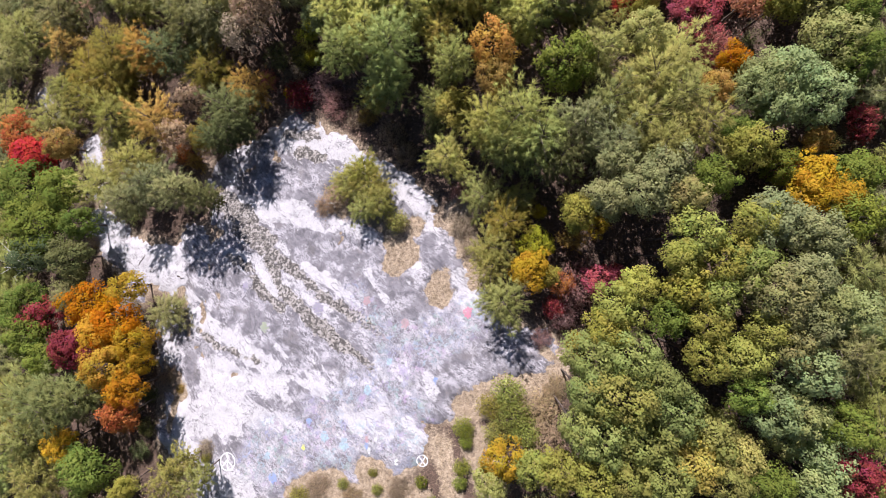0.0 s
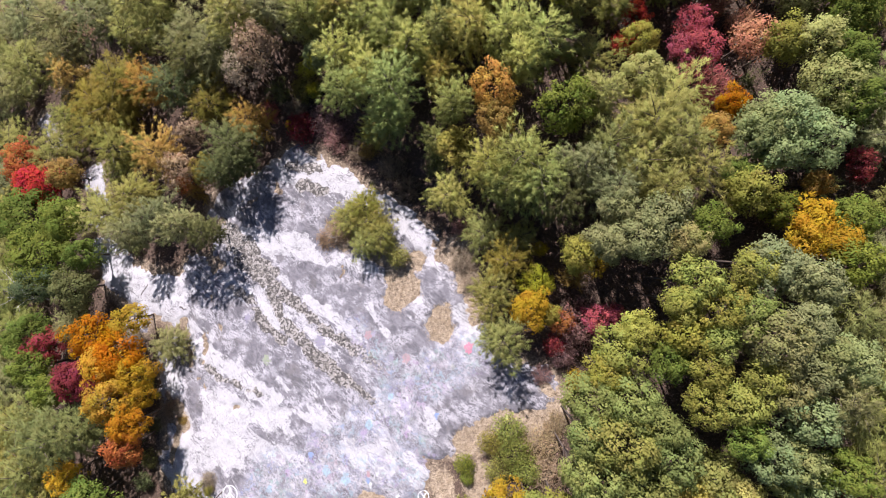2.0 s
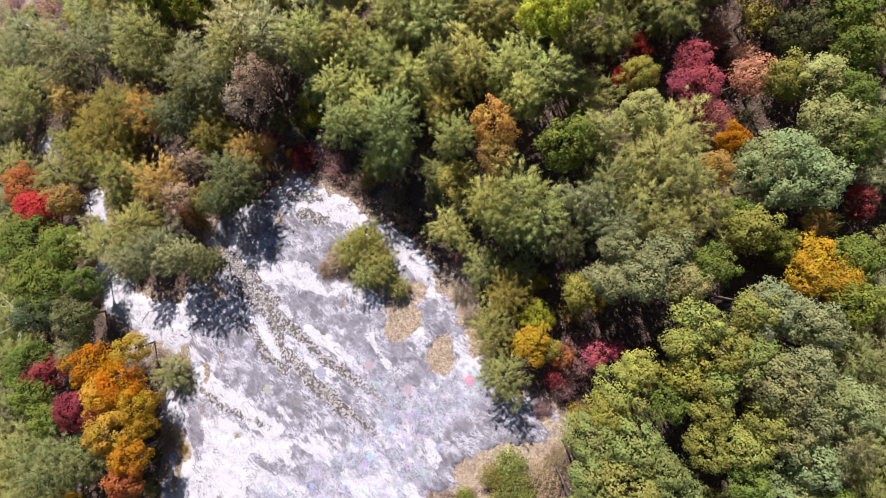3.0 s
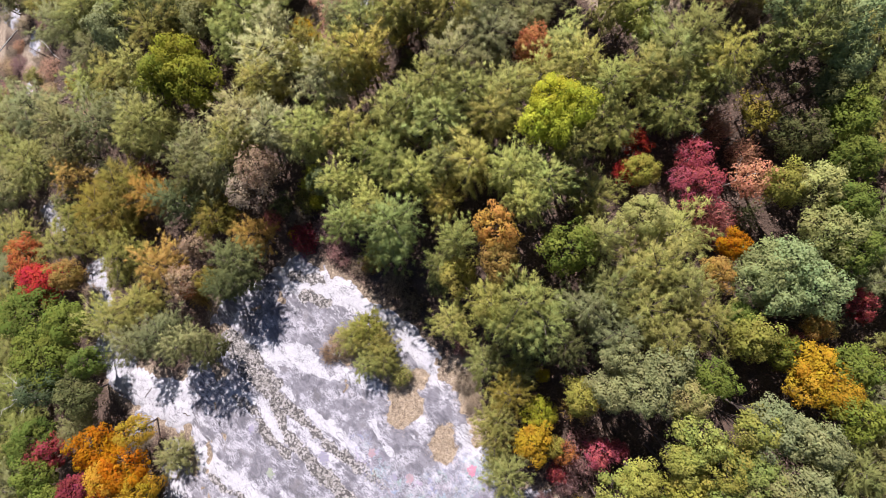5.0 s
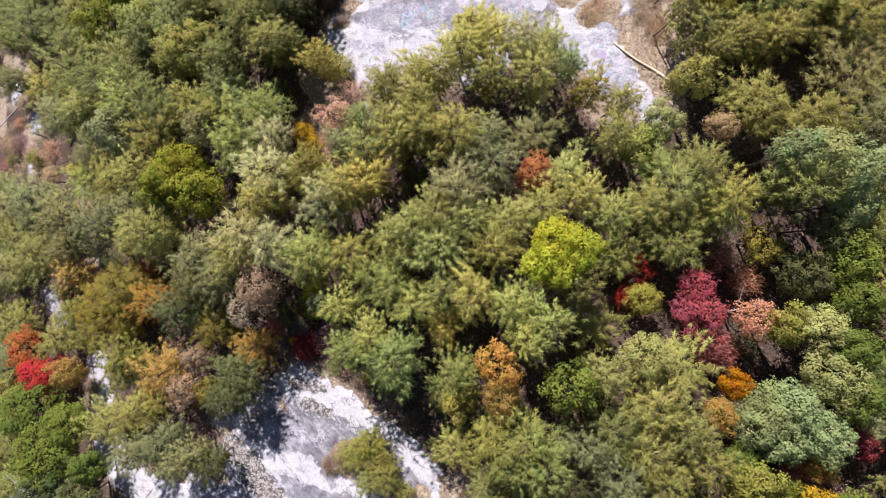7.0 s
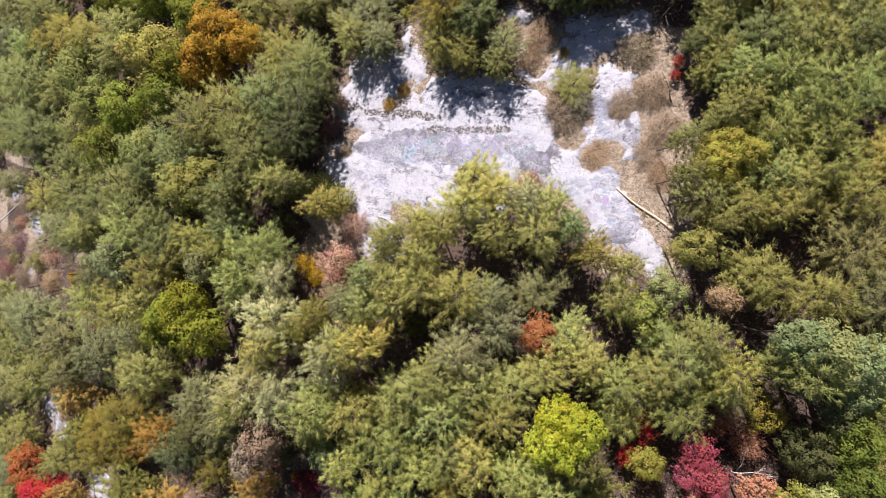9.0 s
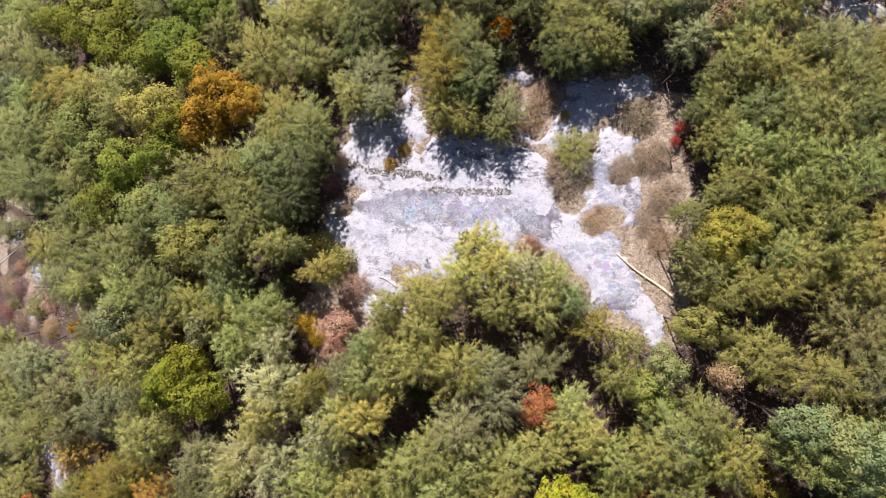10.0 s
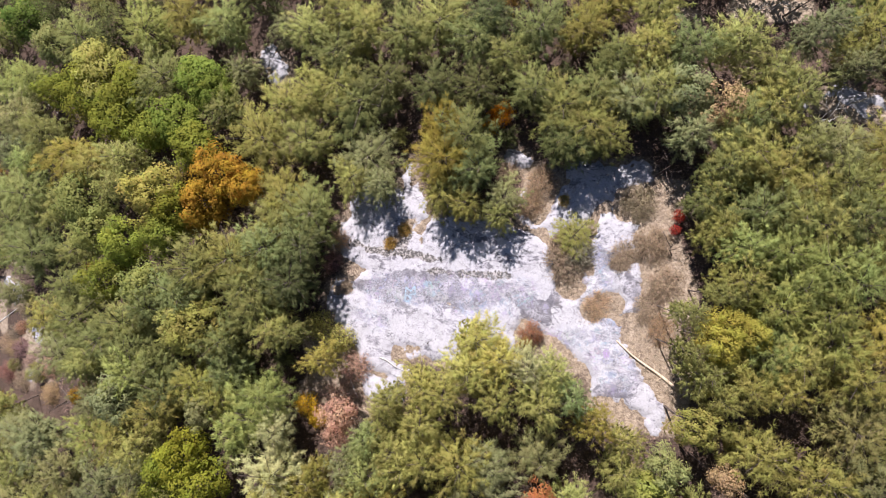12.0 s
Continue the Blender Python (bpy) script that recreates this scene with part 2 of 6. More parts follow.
span(GREY, -15.2, -15.6, -12.7, -16.2, 0.9)
span(GREY, -25.7, -11.4, -19.5, -12.7, 1.1)
span(GREY, -8.1, -4.6, -3.4, -7.6, 1.5)
span(GREY, -9.7, -8.1, -1.8, -12.0, 1.7)
span(GREY, -1.9, 0.1, 0.5, -2.2, 1.1)
span(GREY, 0.5, -10.5, 5.6, -11.1, 1.0)
span(GREY, 1.2, -12.7, 5.6, -14.7, 1.3)
span(GREY, 4.9, -15.4, 8.5, -16.0, 1.0)
span(GREY, 6.4, -9.6, 12.7, -15.1, 2.5)
span(GREY, -0.3, -15.6, 3.4, -17.6, 1.2)
span(GREY, -6.4, -12.6, -0.3, -14.9, 1.4)
span(GREY, -37.3, -18.4, -36.1, -20.7, 1.1)
span(GREY, -27.4, -25.5, -22.2, -27.2, 0.6)
span(GREY, -23.7, -29.6, -10.8, -29.1, 1.0)
span(GREY, -17.1, -28.3, -3.2, -27.2, 0.8)
span(GREY, -6.4, -18.8, -1.0, -20.7, 1.0)
span(GREY, -20.9, -18.9, -17.4, -21.7, 0.5)
span(GREY, -27.8, -20.9, -17.4, -23.2, 0.5)
span(GREY, -14.2, -20.0, -11.0, -20.7, 0.8)
span(GREY, -16.4, -26.7, -10.8, -26.7, 0.9)
span(GREY, -27.3, -27.3, -20.5, -27.8, 0.6)
span(GREY, -13.9, 73.8, -8.4, 73.4, 1.1)
span(GREY, -8.4, 74.7, 0.4, 74.0, 1.6)
span(GREY, -1.4, 72.2, 8.8, 73.2, 1.2)
span(GREY, 21.7, 79.1, 22.4, 76.7, 1.0)
span(GREY, 22.9, 70.2, 25.2, 69.5, 1.0)
span(GREY, 21.9, 59.9, 24.9, 60.8, 1.1)
span(GREY, 11.2, 71.6, 13.6, 70.8, 1.3)
span(GREY, 24.6, 75.1, 26.9, 73.5, 1.0)
span(GREY, 15.2, 73.3, 16.7, 70.1, 0.8)
span(WHITE, -24.3, 17.7, -8.4, 13.0, 1.8)
span(WHITE, -30.4, 6.5, -21.1, 5.5, 1.3)
span(WHITE, -20.2, 4.2, -10.7, 1.7, 0.9)
span(WHITE, -7.6, 11.3, -1.1, 4.0, 1.1)
span(WHITE, -32.4, -0.5, -27.1, -1.6, 0.4)
span(WHITE, -27.3, -2.0, -24.1, -6.9, 0.5)
span(WHITE, -23.4, -8.5, -17.8, -11.8, 0.4)
span(WHITE, -17.8, -11.8, -13.6, -14.1, 0.3)
span(WHITE, -23.6, 0.9, -18.1, -3.2, 0.4)
span(WHITE, -18.2, -2.8, -9.7, -9.3, 0.4)
span(WHITE, -10.2, -3.9, -7.3, -7.7, 0.5)
span(WHITE, -37.6, -10.2, -24.5, -16.8, 1.0)
span(WHITE, -37.8, -23.3, -25.0, -21.9, 3.8)
span(WHITE, -24.4, -18.4, -17.5, -19.5, 0.8)
span(WHITE, -33.6, -17.4, -26.0, -20.0, 1.6)
span(WHITE, -42.9, -13.8, -41.6, -16.2, 1.6)
span(WHITE, -12.6, -21.7, -7.8, -24.0, 1.2)
span(WHITE, -1.8, -15.7, -1.4, -20.0, 0.4)
span(WHITE, -4.0, -24.4, -3.2, -25.8, 0.9)
span(WHITE, 2.7, -6.7, 4.9, -8.9, 0.9)
span(WHITE, 2.0, -3.7, 3.5, -4.5, 0.8)
span(WHITE, -57.6, 3.9, -42.9, -3.5, 3.1)
span(WHITE, -61.4, 17.9, -60.0, 10.3, 2.0)
span(WHITE, -32.2, -33.4, -28.6, -33.7, 2.1)
span(WHITE, -40.2, -29.0, -37.2, -29.4, 1.6)
span(WHITE, -19.3, -6.8, -16.2, -8.5, 0.3)
span(WHITE, -13.1, 83.7, -8.5, 82.7, 2.0)
span(WHITE, -14.9, 77.4, -14.0, 76.9, 1.3)
span(WHITE, -17.7, 72.8, -13.9, 72.0, 1.8)
span(WHITE, 12.9, 76.6, 13.7, 75.0, 1.3)
span(WHITE, 16.8, 70.9, 18.2, 66.9, 1.8)
span(WHITE, 23.1, 76.7, 23.9, 75.1, 1.0)
span(WHITE, 21.2, 63.0, 21.9, 61.4, 1.1)
span(WHITE, 7.1, 71.5, 8.7, 70.7, 1.2)
span(WHITE, 25.3, 71.8, 26.8, 71.1, 0.8)
span(WHITE, 15.8, 65.2, 17.4, 63.6, 1.0)
span(GRIT, -34.5, 7.8, -29.4, 4.4, 1.6)
span(GRIT, -30.3, 3.5, -26.3, 0.9, 1.7)
span(GRIT, -26.3, 0.9, -23.5, -2.0, 0.7)
span(GRIT, -23.5, -1.6, -19.4, -4.8, 0.7)
span(GRIT, -19.4, -4.8, -14.6, -8.2, 0.6)
span(GRIT, -14.6, -7.9, -10.4, -10.4, 0.6)
span(GRIT, -10.4, -10.4, -8.7, -11.9, 0.4)
span(GRIT, -31.9, -1.2, -28.0, -3.3, 0.5)
span(GRIT, -27.9, -4.1, -25.4, -7.3, 0.6)
span(GRIT, -25.8, -0.3, -24.2, -4.9, 0.7)
span(GRIT, -24.2, -4.9, -23.2, -6.5, 0.5)
span(GRIT, -25.0, -7.3, -23.1, -8.5, 0.6)
span(GRIT, -22.4, -6.4, -19.2, -9.2, 0.9)
span(GRIT, -19.2, -9.5, -15.3, -12.5, 1.0)
span(GRIT, -15.3, -12.5, -12.0, -14.3, 0.7)
span(GRIT, -12.0, -14.3, -9.9, -16.1, 0.4)
span(GRIT, -36.9, -12.2, -32.8, -14.5, 0.3)
span(GRIT, -32.8, -14.5, -26.3, -16.1, 0.2)
span(GRIT, -21.4, 14.4, -17.8, 13.4, 0.8)
span(GRIT, -23.4, 17.2, -18.8, 16.9, 0.7)
span(GRIT, -13.1, 80.1, -1.4, 78.3, 0.5)
span(GRIT, -6.7, 81.8, -8.5, 80.1, 0.7)
span(GRIT, -3.1, 76.5, 8.8, 75.8, 0.3)
span(GRIT, -15.9, 81.0, -12.1, 80.1, 0.3)
span(PAINT, -23.8, -27.4, -3.2, -26.5, 3.8)
span(PAINT, -27.1, -29.9, -20.3, -31.4, 1.9)
span(PAINT, -6.4, -15.2, 3.5, -8.9, 2.7)
span(PAINT, -12.6, -19.9, -6.4, -16.6, 2.3)
span(PAINT, -4.8, -20.9, -1.8, -26.4, 2.2)
span(PAINT, -8.0, -11.5, -1.8, -11.3, 1.8)
span(PAINT, -17.4, -21.7, -12.4, -25.7, 1.8)
span(PAINT, -12.2, -6.2, -9.7, -9.3, 1.4)
span(PAINT, -11.0, 73.8, -1.0, 73.2, 2.0)
span(PAINT, 0.0, 74.4, 11.0, 73.4, 1.8)
span(PAINT, 20.5, 80.5, 23.0, 68.5, 1.6)
span(PAINT, 21.4, 66.6, 23.5, 61.9, 2.3)
span(PAINT, 2.1, 71.5, 8.8, 72.3, 2.0)
span(PAINT, 13.5, 66.5, 17.5, 66.6, 1.6)
span(PAINT, -13.8, 70.6, -11.1, 68.9, 1.4)
span(STRAW, -0.2, -4.3, -0.7, -6.0, 1.9)
span(STRAW, -5.0, -0.6, -6.3, -2.0, 2.1)
span(STRAW, -7.4, 0.9, -3.8, 3.2, 1.3)
span(STRAW, -15.2, 7.9, -14.0, 6.2, 2.0)
span(STRAW, -9.9, 4.5, -7.4, 3.2, 1.4)
span(STRAW, -20.2, -33.2, -14.6, -30.9, 1.7)
span(STRAW, -10.0, -29.4, -6.9, -31.2, 2.0)
span(STRAW, -13.8, -32.3, -10.7, -32.3, 1.5)
span(STRAW, -4.7, -31.9, -2.5, -31.9, 1.0)
span(STRAW, -0.1, -25.3, 0.5, -28.6, 1.0)
span(STRAW, 1.2, -29.6, 1.2, -30.9, 1.3)
span(STRAW, 2.6, -20.5, 12.7, -17.9, 1.9)
span(STRAW, 4.8, -25.2, 6.1, -29.2, 2.2)
span(STRAW, 14.1, -17.2, 14.5, -15.1, 1.0)
span(STRAW, 12.8, -13.0, 14.5, -14.4, 0.7)
span(STRAW, 2.4, 5.5, 3.1, 0.1, 1.5)
span(STRAW, 3.9, -0.7, 4.2, -4.5, 1.1)
span(STRAW, -41.3, -19.1, -39.1, -21.0, 1.4)
span(STRAW, -39.4, -19.2, -40.6, -26.8, 0.5)
span(STRAW, -42.5, -17.1, -41.5, -18.3, 0.3)
span(STRAW, -42.6, -21.2, -41.1, -20.3, 0.9)
span(STRAW, -34.2, -29.1, -34.2, -29.5, 1.0)
span(STRAW, -38.8, -11.1, -38.4, -12.7, 0.3)
span(STRAW, -9.3, 80.5, -6.2, 83.9, 1.1)
span(STRAW, 13.9, 90.5, 13.0, 85.8, 2.0)
span(STRAW, 17.0, 80.6, 17.7, 74.8, 2.3)
span(STRAW, 26.5, 86.2, 32.6, 86.8, 2.8)
span(STRAW, 29.4, 80.3, 31.4, 73.0, 3.2)
span(STRAW, 26.3, 78.8, 24.3, 78.0, 1.2)
span(STRAW, 20.3, 71.1, 23.0, 71.9, 1.8)
span(STRAW, 29.0, 69.1, 30.9, 62.0, 2.7)
span(STRAW, 30.9, 60.5, 31.4, 55.9, 1.6)
span(STRAW, -16.5, 73.8, -17.7, 73.4, 0.9)
span(STRAW, -17.0, 64.4, -15.5, 60.9, 2.0)
span(STRAW, -21.1, 57.1, -15.4, 53.9, 3.0)
span(STRAW, 26.7, 66.7, 28.0, 61.9, 1.1)
span(STRAW, -21.4, 65.5, -15.5, 57.0, 2.5)
span(STRAW, -6.2, 64.4, -4.8, 64.9, 0.6)
span(STRAW, 11.1, 67.5, 16.6, 63.6, 1.8)
span(STRAW, -12.8, 61.0, -9.7, 60.2, 0.5)
span(STRAW, 21.1, 57.5, 24.0, 54.6, 1.4)
span(STRAW, 32.1, 114.6, 35.9, 113.4, 1.2)
span(STRAW, 42.0, 114.7, 50.1, 113.6, 1.6)
span(STRAW, 52.9, 99.9, 54.9, 98.6, 1.1)
span(STRAW, 57.8, 99.3, 59.6, 98.4, 0.9)
span(STRAW, -88.5, 69.5, -87.5, 66.0, 0.8)
span(STRAW, -81.0, 57.0, -79.0, 54.0, 0.9)
span(STRAW, -98.0, 71.6, -96.1, 63.6, 1.4)
span(STRAW, -87.4, 62.0, -84.3, 59.1, 1.6)
span(STRAW, -71.2, 57.0, -67.2, 54.8, 1.0)
span(STRAW, -96.2, 79.4, -85.6, 75.5, 1.1)


def hill(x, y):
    """The smooth slope: a granite hillside that falls away to the west."""
    x, y = np.clip(x, -118, 74) / 50, np.clip(y, -62, 142) / 50
    return (1.878 + 11.839 * x - 7.546 * y - 3.343 * x * x + 1.645 * x * y + 1.074 * y * y
            + 0.675 * x**3 + 0.284 * x * x * y - 0.643 * x * y * y - 0.063 * y**3)


def inside(zone, x, y):
    """Metres by which the points lie inside a zone (minus: outside)."""
    best = np.full(np.shape(x), -99.0)
    for x0, y0, x1, y1, r in zone:
        dx, dy = x1 - x0, y1 - y0
        u = np.clip(((x - x0) * dx + (y - y0) * dy) / max(dx * dx + dy * dy, 1e-6), 0, 1)
        best = np.maximum(best, r - np.hypot(x - x0 - u * dx, y - y0 - u * dy))
    return best


def rough_at(x, y, size, octaves=4):
    """Fractal roughness from -1 to 1, for arrays of points."""
    return np.array([noise.fractal((a / size, b / size, size), 1.0, 2.0, octaves) for a, b in zip(np.ravel(x), np.ravel(y))]).reshape(np.shape(x))


def bare(x, y):
    """Metres inside the bare rock, with a ragged edge and the grassy islets taken out."""
    m = inside(ROCK, x, y) + 1.3 * rough_at(x, y, 3.2) + 0.5 * rough_at(x, y, 0.8, 3)
    return np.minimum(m, -inside(STRAW, x, y) + 0.5 * rough_at(x, y, 2.2) + 0.3 * rough_at(x, y, 0.7, 3))


def soil(x, y):
    return hill(x, y) + 0.16 * rough_at(x, y, 7.0)


def smooth(v, low, high):
    v = np.clip((v - low) / (high - low), 0, 1)
    return v * v * (3 - 2 * v)


def sheet(name, xs, ys, height, material, fields, keep=None):
    """A grid of ground with named fields on its corners."""
    gx, gy = np.meshgrid(xs, ys)
    gz = height(gx, gy)
    w, h = len(xs), len(ys)
    i = (np.arange(h - 1)[:, None] * w + np.arange(w - 1)).ravel()
    quads = np.stack([i, i + 1, i + w + 1, i + w], 1)
    verts = np.stack([gx.ravel(), gy.ravel(), gz.ravel()], 1)
    values = {k: fn(gx, gy).ravel() for k, fn in fields.items()}
    if keep is not None:
        ok = keep(gx, gy).ravel()
        quads = quads[ok[quads].any(1)]
        used = np.unique(quads)
        back = np.zeros(len(verts), int)
        back[used] = np.arange(len(used))
        verts, quads, values = verts[used], back[quads], {k: v[used] for k, v in values.items()}
    mesh = bpy.data.meshes.new(name)
    mesh.from_pydata(verts.tolist(), [], quads.tolist())
    for key, value in values.items():
        mesh.attributes.new(key, "FLOAT", "POINT").data.foreach_set("value", value.astype(np.float32))
    mesh.shade_smooth()
    mesh.materials.append(material)
    return new(name, mesh)


far = np.array([-900, -600, -400, -280, -200, -160])
xs = np.concatenate([far, np.arange(-135, 92, 0.9), 120 - 0.3 * far[::-1]])
ys = np.concatenate([far, np.arange(-70, 152, 0.9), 150 - far[::-1]])
ground = sheet("ground", xs, ys, soil, litter, {"straw": lambda x, y: smooth(inside(STRAW, x, y), -1.0, 0.8) + 0.5 * smooth(inside(ROCK, x, y), -3.0, -0.3)})
tagged(ground, "leaf-littered woodland floor with dry straw round the rock", "ground", kind="structure")


def outcrop(name, x0, x1, y0, y1, step, material, wash, label):
    """Bare granite, a hand's width proud of the soil, that dips under it at its ragged edge."""
    def height(x, y):
        m = bare(x, y)
        ledge = 0.10 * np.round(1.5 * rough_at(x, y, 6.0)) * 0.6
        return hill(x, y) + 0.30 * np.tanh(m / 0.7) + 0.10 * rough_at(x, y, 2.0) + 0.06 + ledge - 0.7 * smooth(-m, 0.3, 1.6)

    fields = {
        "grey": lambda x, y: wash + 0.54 * smooth(inside(GREY, x, y) + 0.7 * rough_at(x, y, 1.6), -1.0, 0.7)
        - 0.40 * smooth(inside(WHITE, x, y) + 0.5 * rough_at(x, y, 1.2), -0.8, 0.4),
        "grit": lambda x, y: smooth(inside(GRIT, x, y) + 0.6 * rough_at(x, y, 1.3), -0.5, 0.35),
        "paint": lambda x, y: smooth(inside(PAINT, x, y), -1.2, 0.8),
    }
    gx, gy = np.arange(x0, x1, step), np.arange(y0, y1, step)
    ob = sheet(name, gx, gy, height, material, fields, lambda x, y: inside(ROCK, x, y) > -2.2)
    return tagged(ob, label, "rock", kind="structure")


outcrop("rock_outcrop_1", -84, 18, -38, 34, 0.26, granite, 0.58, "bleached granite outcrop with grey washes and faded spray paint")
outcrop("rock_outcrop_2", -100, 62, 45, 120, 0.33, pale_granite, 0.41, "white granite clearing with grey stains among pines")

# ---- kinds of plants ----
rng = np.random.default_rng(7)
COLOURS = {
    "russet": ((0.360, 0.165, 0.085), "dull russet"),
    "olive": ((0.268, 0.256, 0.088), "olive-green"), "gold": ((0.215, 0.184, 0.050), "golden-olive"),
    "green": ((0.262, 0.272, 0.090), "deep green"), "green2": ((0.205, 0.220, 0.074), "mid green"),
    "greyg": ((0.228, 0.226, 0.104), "greyish green"), "leaf": ((0.142, 0.172, 0.040), "rich green"), "dark": ((0.118, 0.124, 0.051), "dark green"),
    "sage": ((0.355, 0.340, 0.115), "light olive"), "fern": ((0.320, 0.336, 0.112), "light green"), "ash": ((0.335, 0.324, 0.162), "pale greyish green"),
    "deep": ((0.194, 0.201, 0.076), "deep olive-green"),
    "brown": ((0.315, 0.238, 0.165), "brown and thinning"), "teal": ((0.232, 0.262, 0.116), "cool blue-green"),
    "pale": ((0.275, 0.280, 0.110), "pale green"), "yg": ((0.252, 0.250, 0.068), "yellow-green"), "yg2": ((0.188, 0.204, 0.042), "fresh green"),
    "lime": ((0.300, 0.305, 0.045), "bright lime"), "lime2": ((0.188, 0.200, 0.036), "bright green"), "yellow": ((0.45, 0.33, 0.03), "clear yellow"),
    "amber": ((0.380, 0.255, 0.042), "amber yellow"), "amber2": ((0.290, 0.250, 0.060), "soft yellow"), "orange": ((0.360, 0.160, 0.026), "orange"),
    "orange2": ((0.330, 0.212, 0.045), "dull orange"), "rust": ((0.340, 0.135, 0.055), "rust red"), "red": ((0.370, 0.062, 0.045), "bright red"),
    "crimson": ((0.235, 0.050, 0.052), "dark crimson"), "pink": ((0.387, 0.144, 0.126), "faded pink"), "pinkred": ((0.360, 0.095, 0.108), "pinkish red"),
    "pinktan": ((0.420, 0.220, 0.140), "pinkish tan"), "pinkbrown": ((0.430, 0.285, 0.215), "pinkish brown"), "mauve": ((0.265, 0.155, 0.140), "purplish brown"),
    "tan": ((0.340, 0.265, 0.165), "tan"), "bronze": ((0.310, 0.208, 0.070), "bronze"), "yellowolive": ((0.264, 0.247, 0.078), "yellowish olive"),
}


def unit(v):
    return v / np.maximum(np.linalg.norm(v, axis=-1, keepdims=True), 1e-9)


NORMALS = {}


def leafy(name, verts, sides, tone, hue, out=None):
    """A mesh of loose leaves: verts in runs of `sides`, with a tone, a hue and an outward way for each leaf, so that a clump shades as one soft body."""
    count = len(verts) // sides
    leaf = np.asarray(verts).reshape(count, sides, 3)
    if out is not None:
        facet = unit(np.cross(leaf[:, 1] - leaf[:, 0], leaf[:, 2] - leaf[:, 0]))
        back = np.sum(facet * out, 1) < 0
        leaf = leaf.copy()
        leaf[back] = leaf[back][:, ::-1]
        facet[back] *= -1
        out = unit(unit(out) + 0.35 * facet)
    mesh = bpy.data.meshes.new(name)
    mesh.from_pydata(leaf.reshape(-1, 3).tolist(), [], np.arange(count * sides).reshape(-1, sides).tolist())
    for key, value in (("tone", tone), ("hue", hue)):
        mesh.attributes.new(key, "FLOAT", "POINT").data.foreach_set("value", np.repeat(value, sides).astype(np.float32))
    if out is not None:
        mesh.normals_split_custom_set_from_vertices(np.repeat(out, sides, 0).tolist())
        NORMALS[mesh.name] = out
    mesh.materials.append(foliage)
    return mesh


def tubes(name, runs, material, sides=6):
    """Tapered limbs: each run is a list of (point, radius)."""
    verts, faces = [], []
    for run in runs:
        base = len(verts)
        for k, (p, r) in enumerate(run):
            p = np.asarray(p, float)
            a = unit(np.asarray(run[min(k + 1, len(run) - 1)][0], float) - np.asarray(run[max(k - 1, 0)][0], float))
            u = unit(np.cross(a, (0.31, 0.87, 0.21) if abs(a[2]) > 0.8 else (0, 0, 1.0)))
            v = np.cross(a, u)
            for s in range(sides):
                w = 2 * math.pi * s / sides
                verts.append(p + r * (math.cos(w) * u + math.sin(w) * v))
        for k in range(len(run) - 1):
            for s in range(sides):
                q = base + k * sides
                faces.append((q + s, q + (s + 1) % sides, q + sides + (s + 1) % sides, q + sides + s))
        faces.append(tuple(base + s for s in reversed(range(sides))))
        faces.append(tuple(base + (len(run) - 1) * sides + s for s in range(sides)))
    mesh = bpy.data.meshes.new(name)
    mesh.from_pydata([tuple(v) for v in verts], [], faces)
    mesh.shade_smooth()
    mesh.materials.append(material)
    return mesh


def shaded_heart(count, centre, axes, size, tone=0.06):
    """Inner twigs and old needles of a crown; a dark tone paints their shade."""
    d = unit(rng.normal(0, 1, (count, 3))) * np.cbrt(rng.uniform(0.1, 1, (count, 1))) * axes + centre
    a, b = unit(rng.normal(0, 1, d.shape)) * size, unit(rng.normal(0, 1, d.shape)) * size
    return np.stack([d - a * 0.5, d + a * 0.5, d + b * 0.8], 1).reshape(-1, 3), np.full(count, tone)


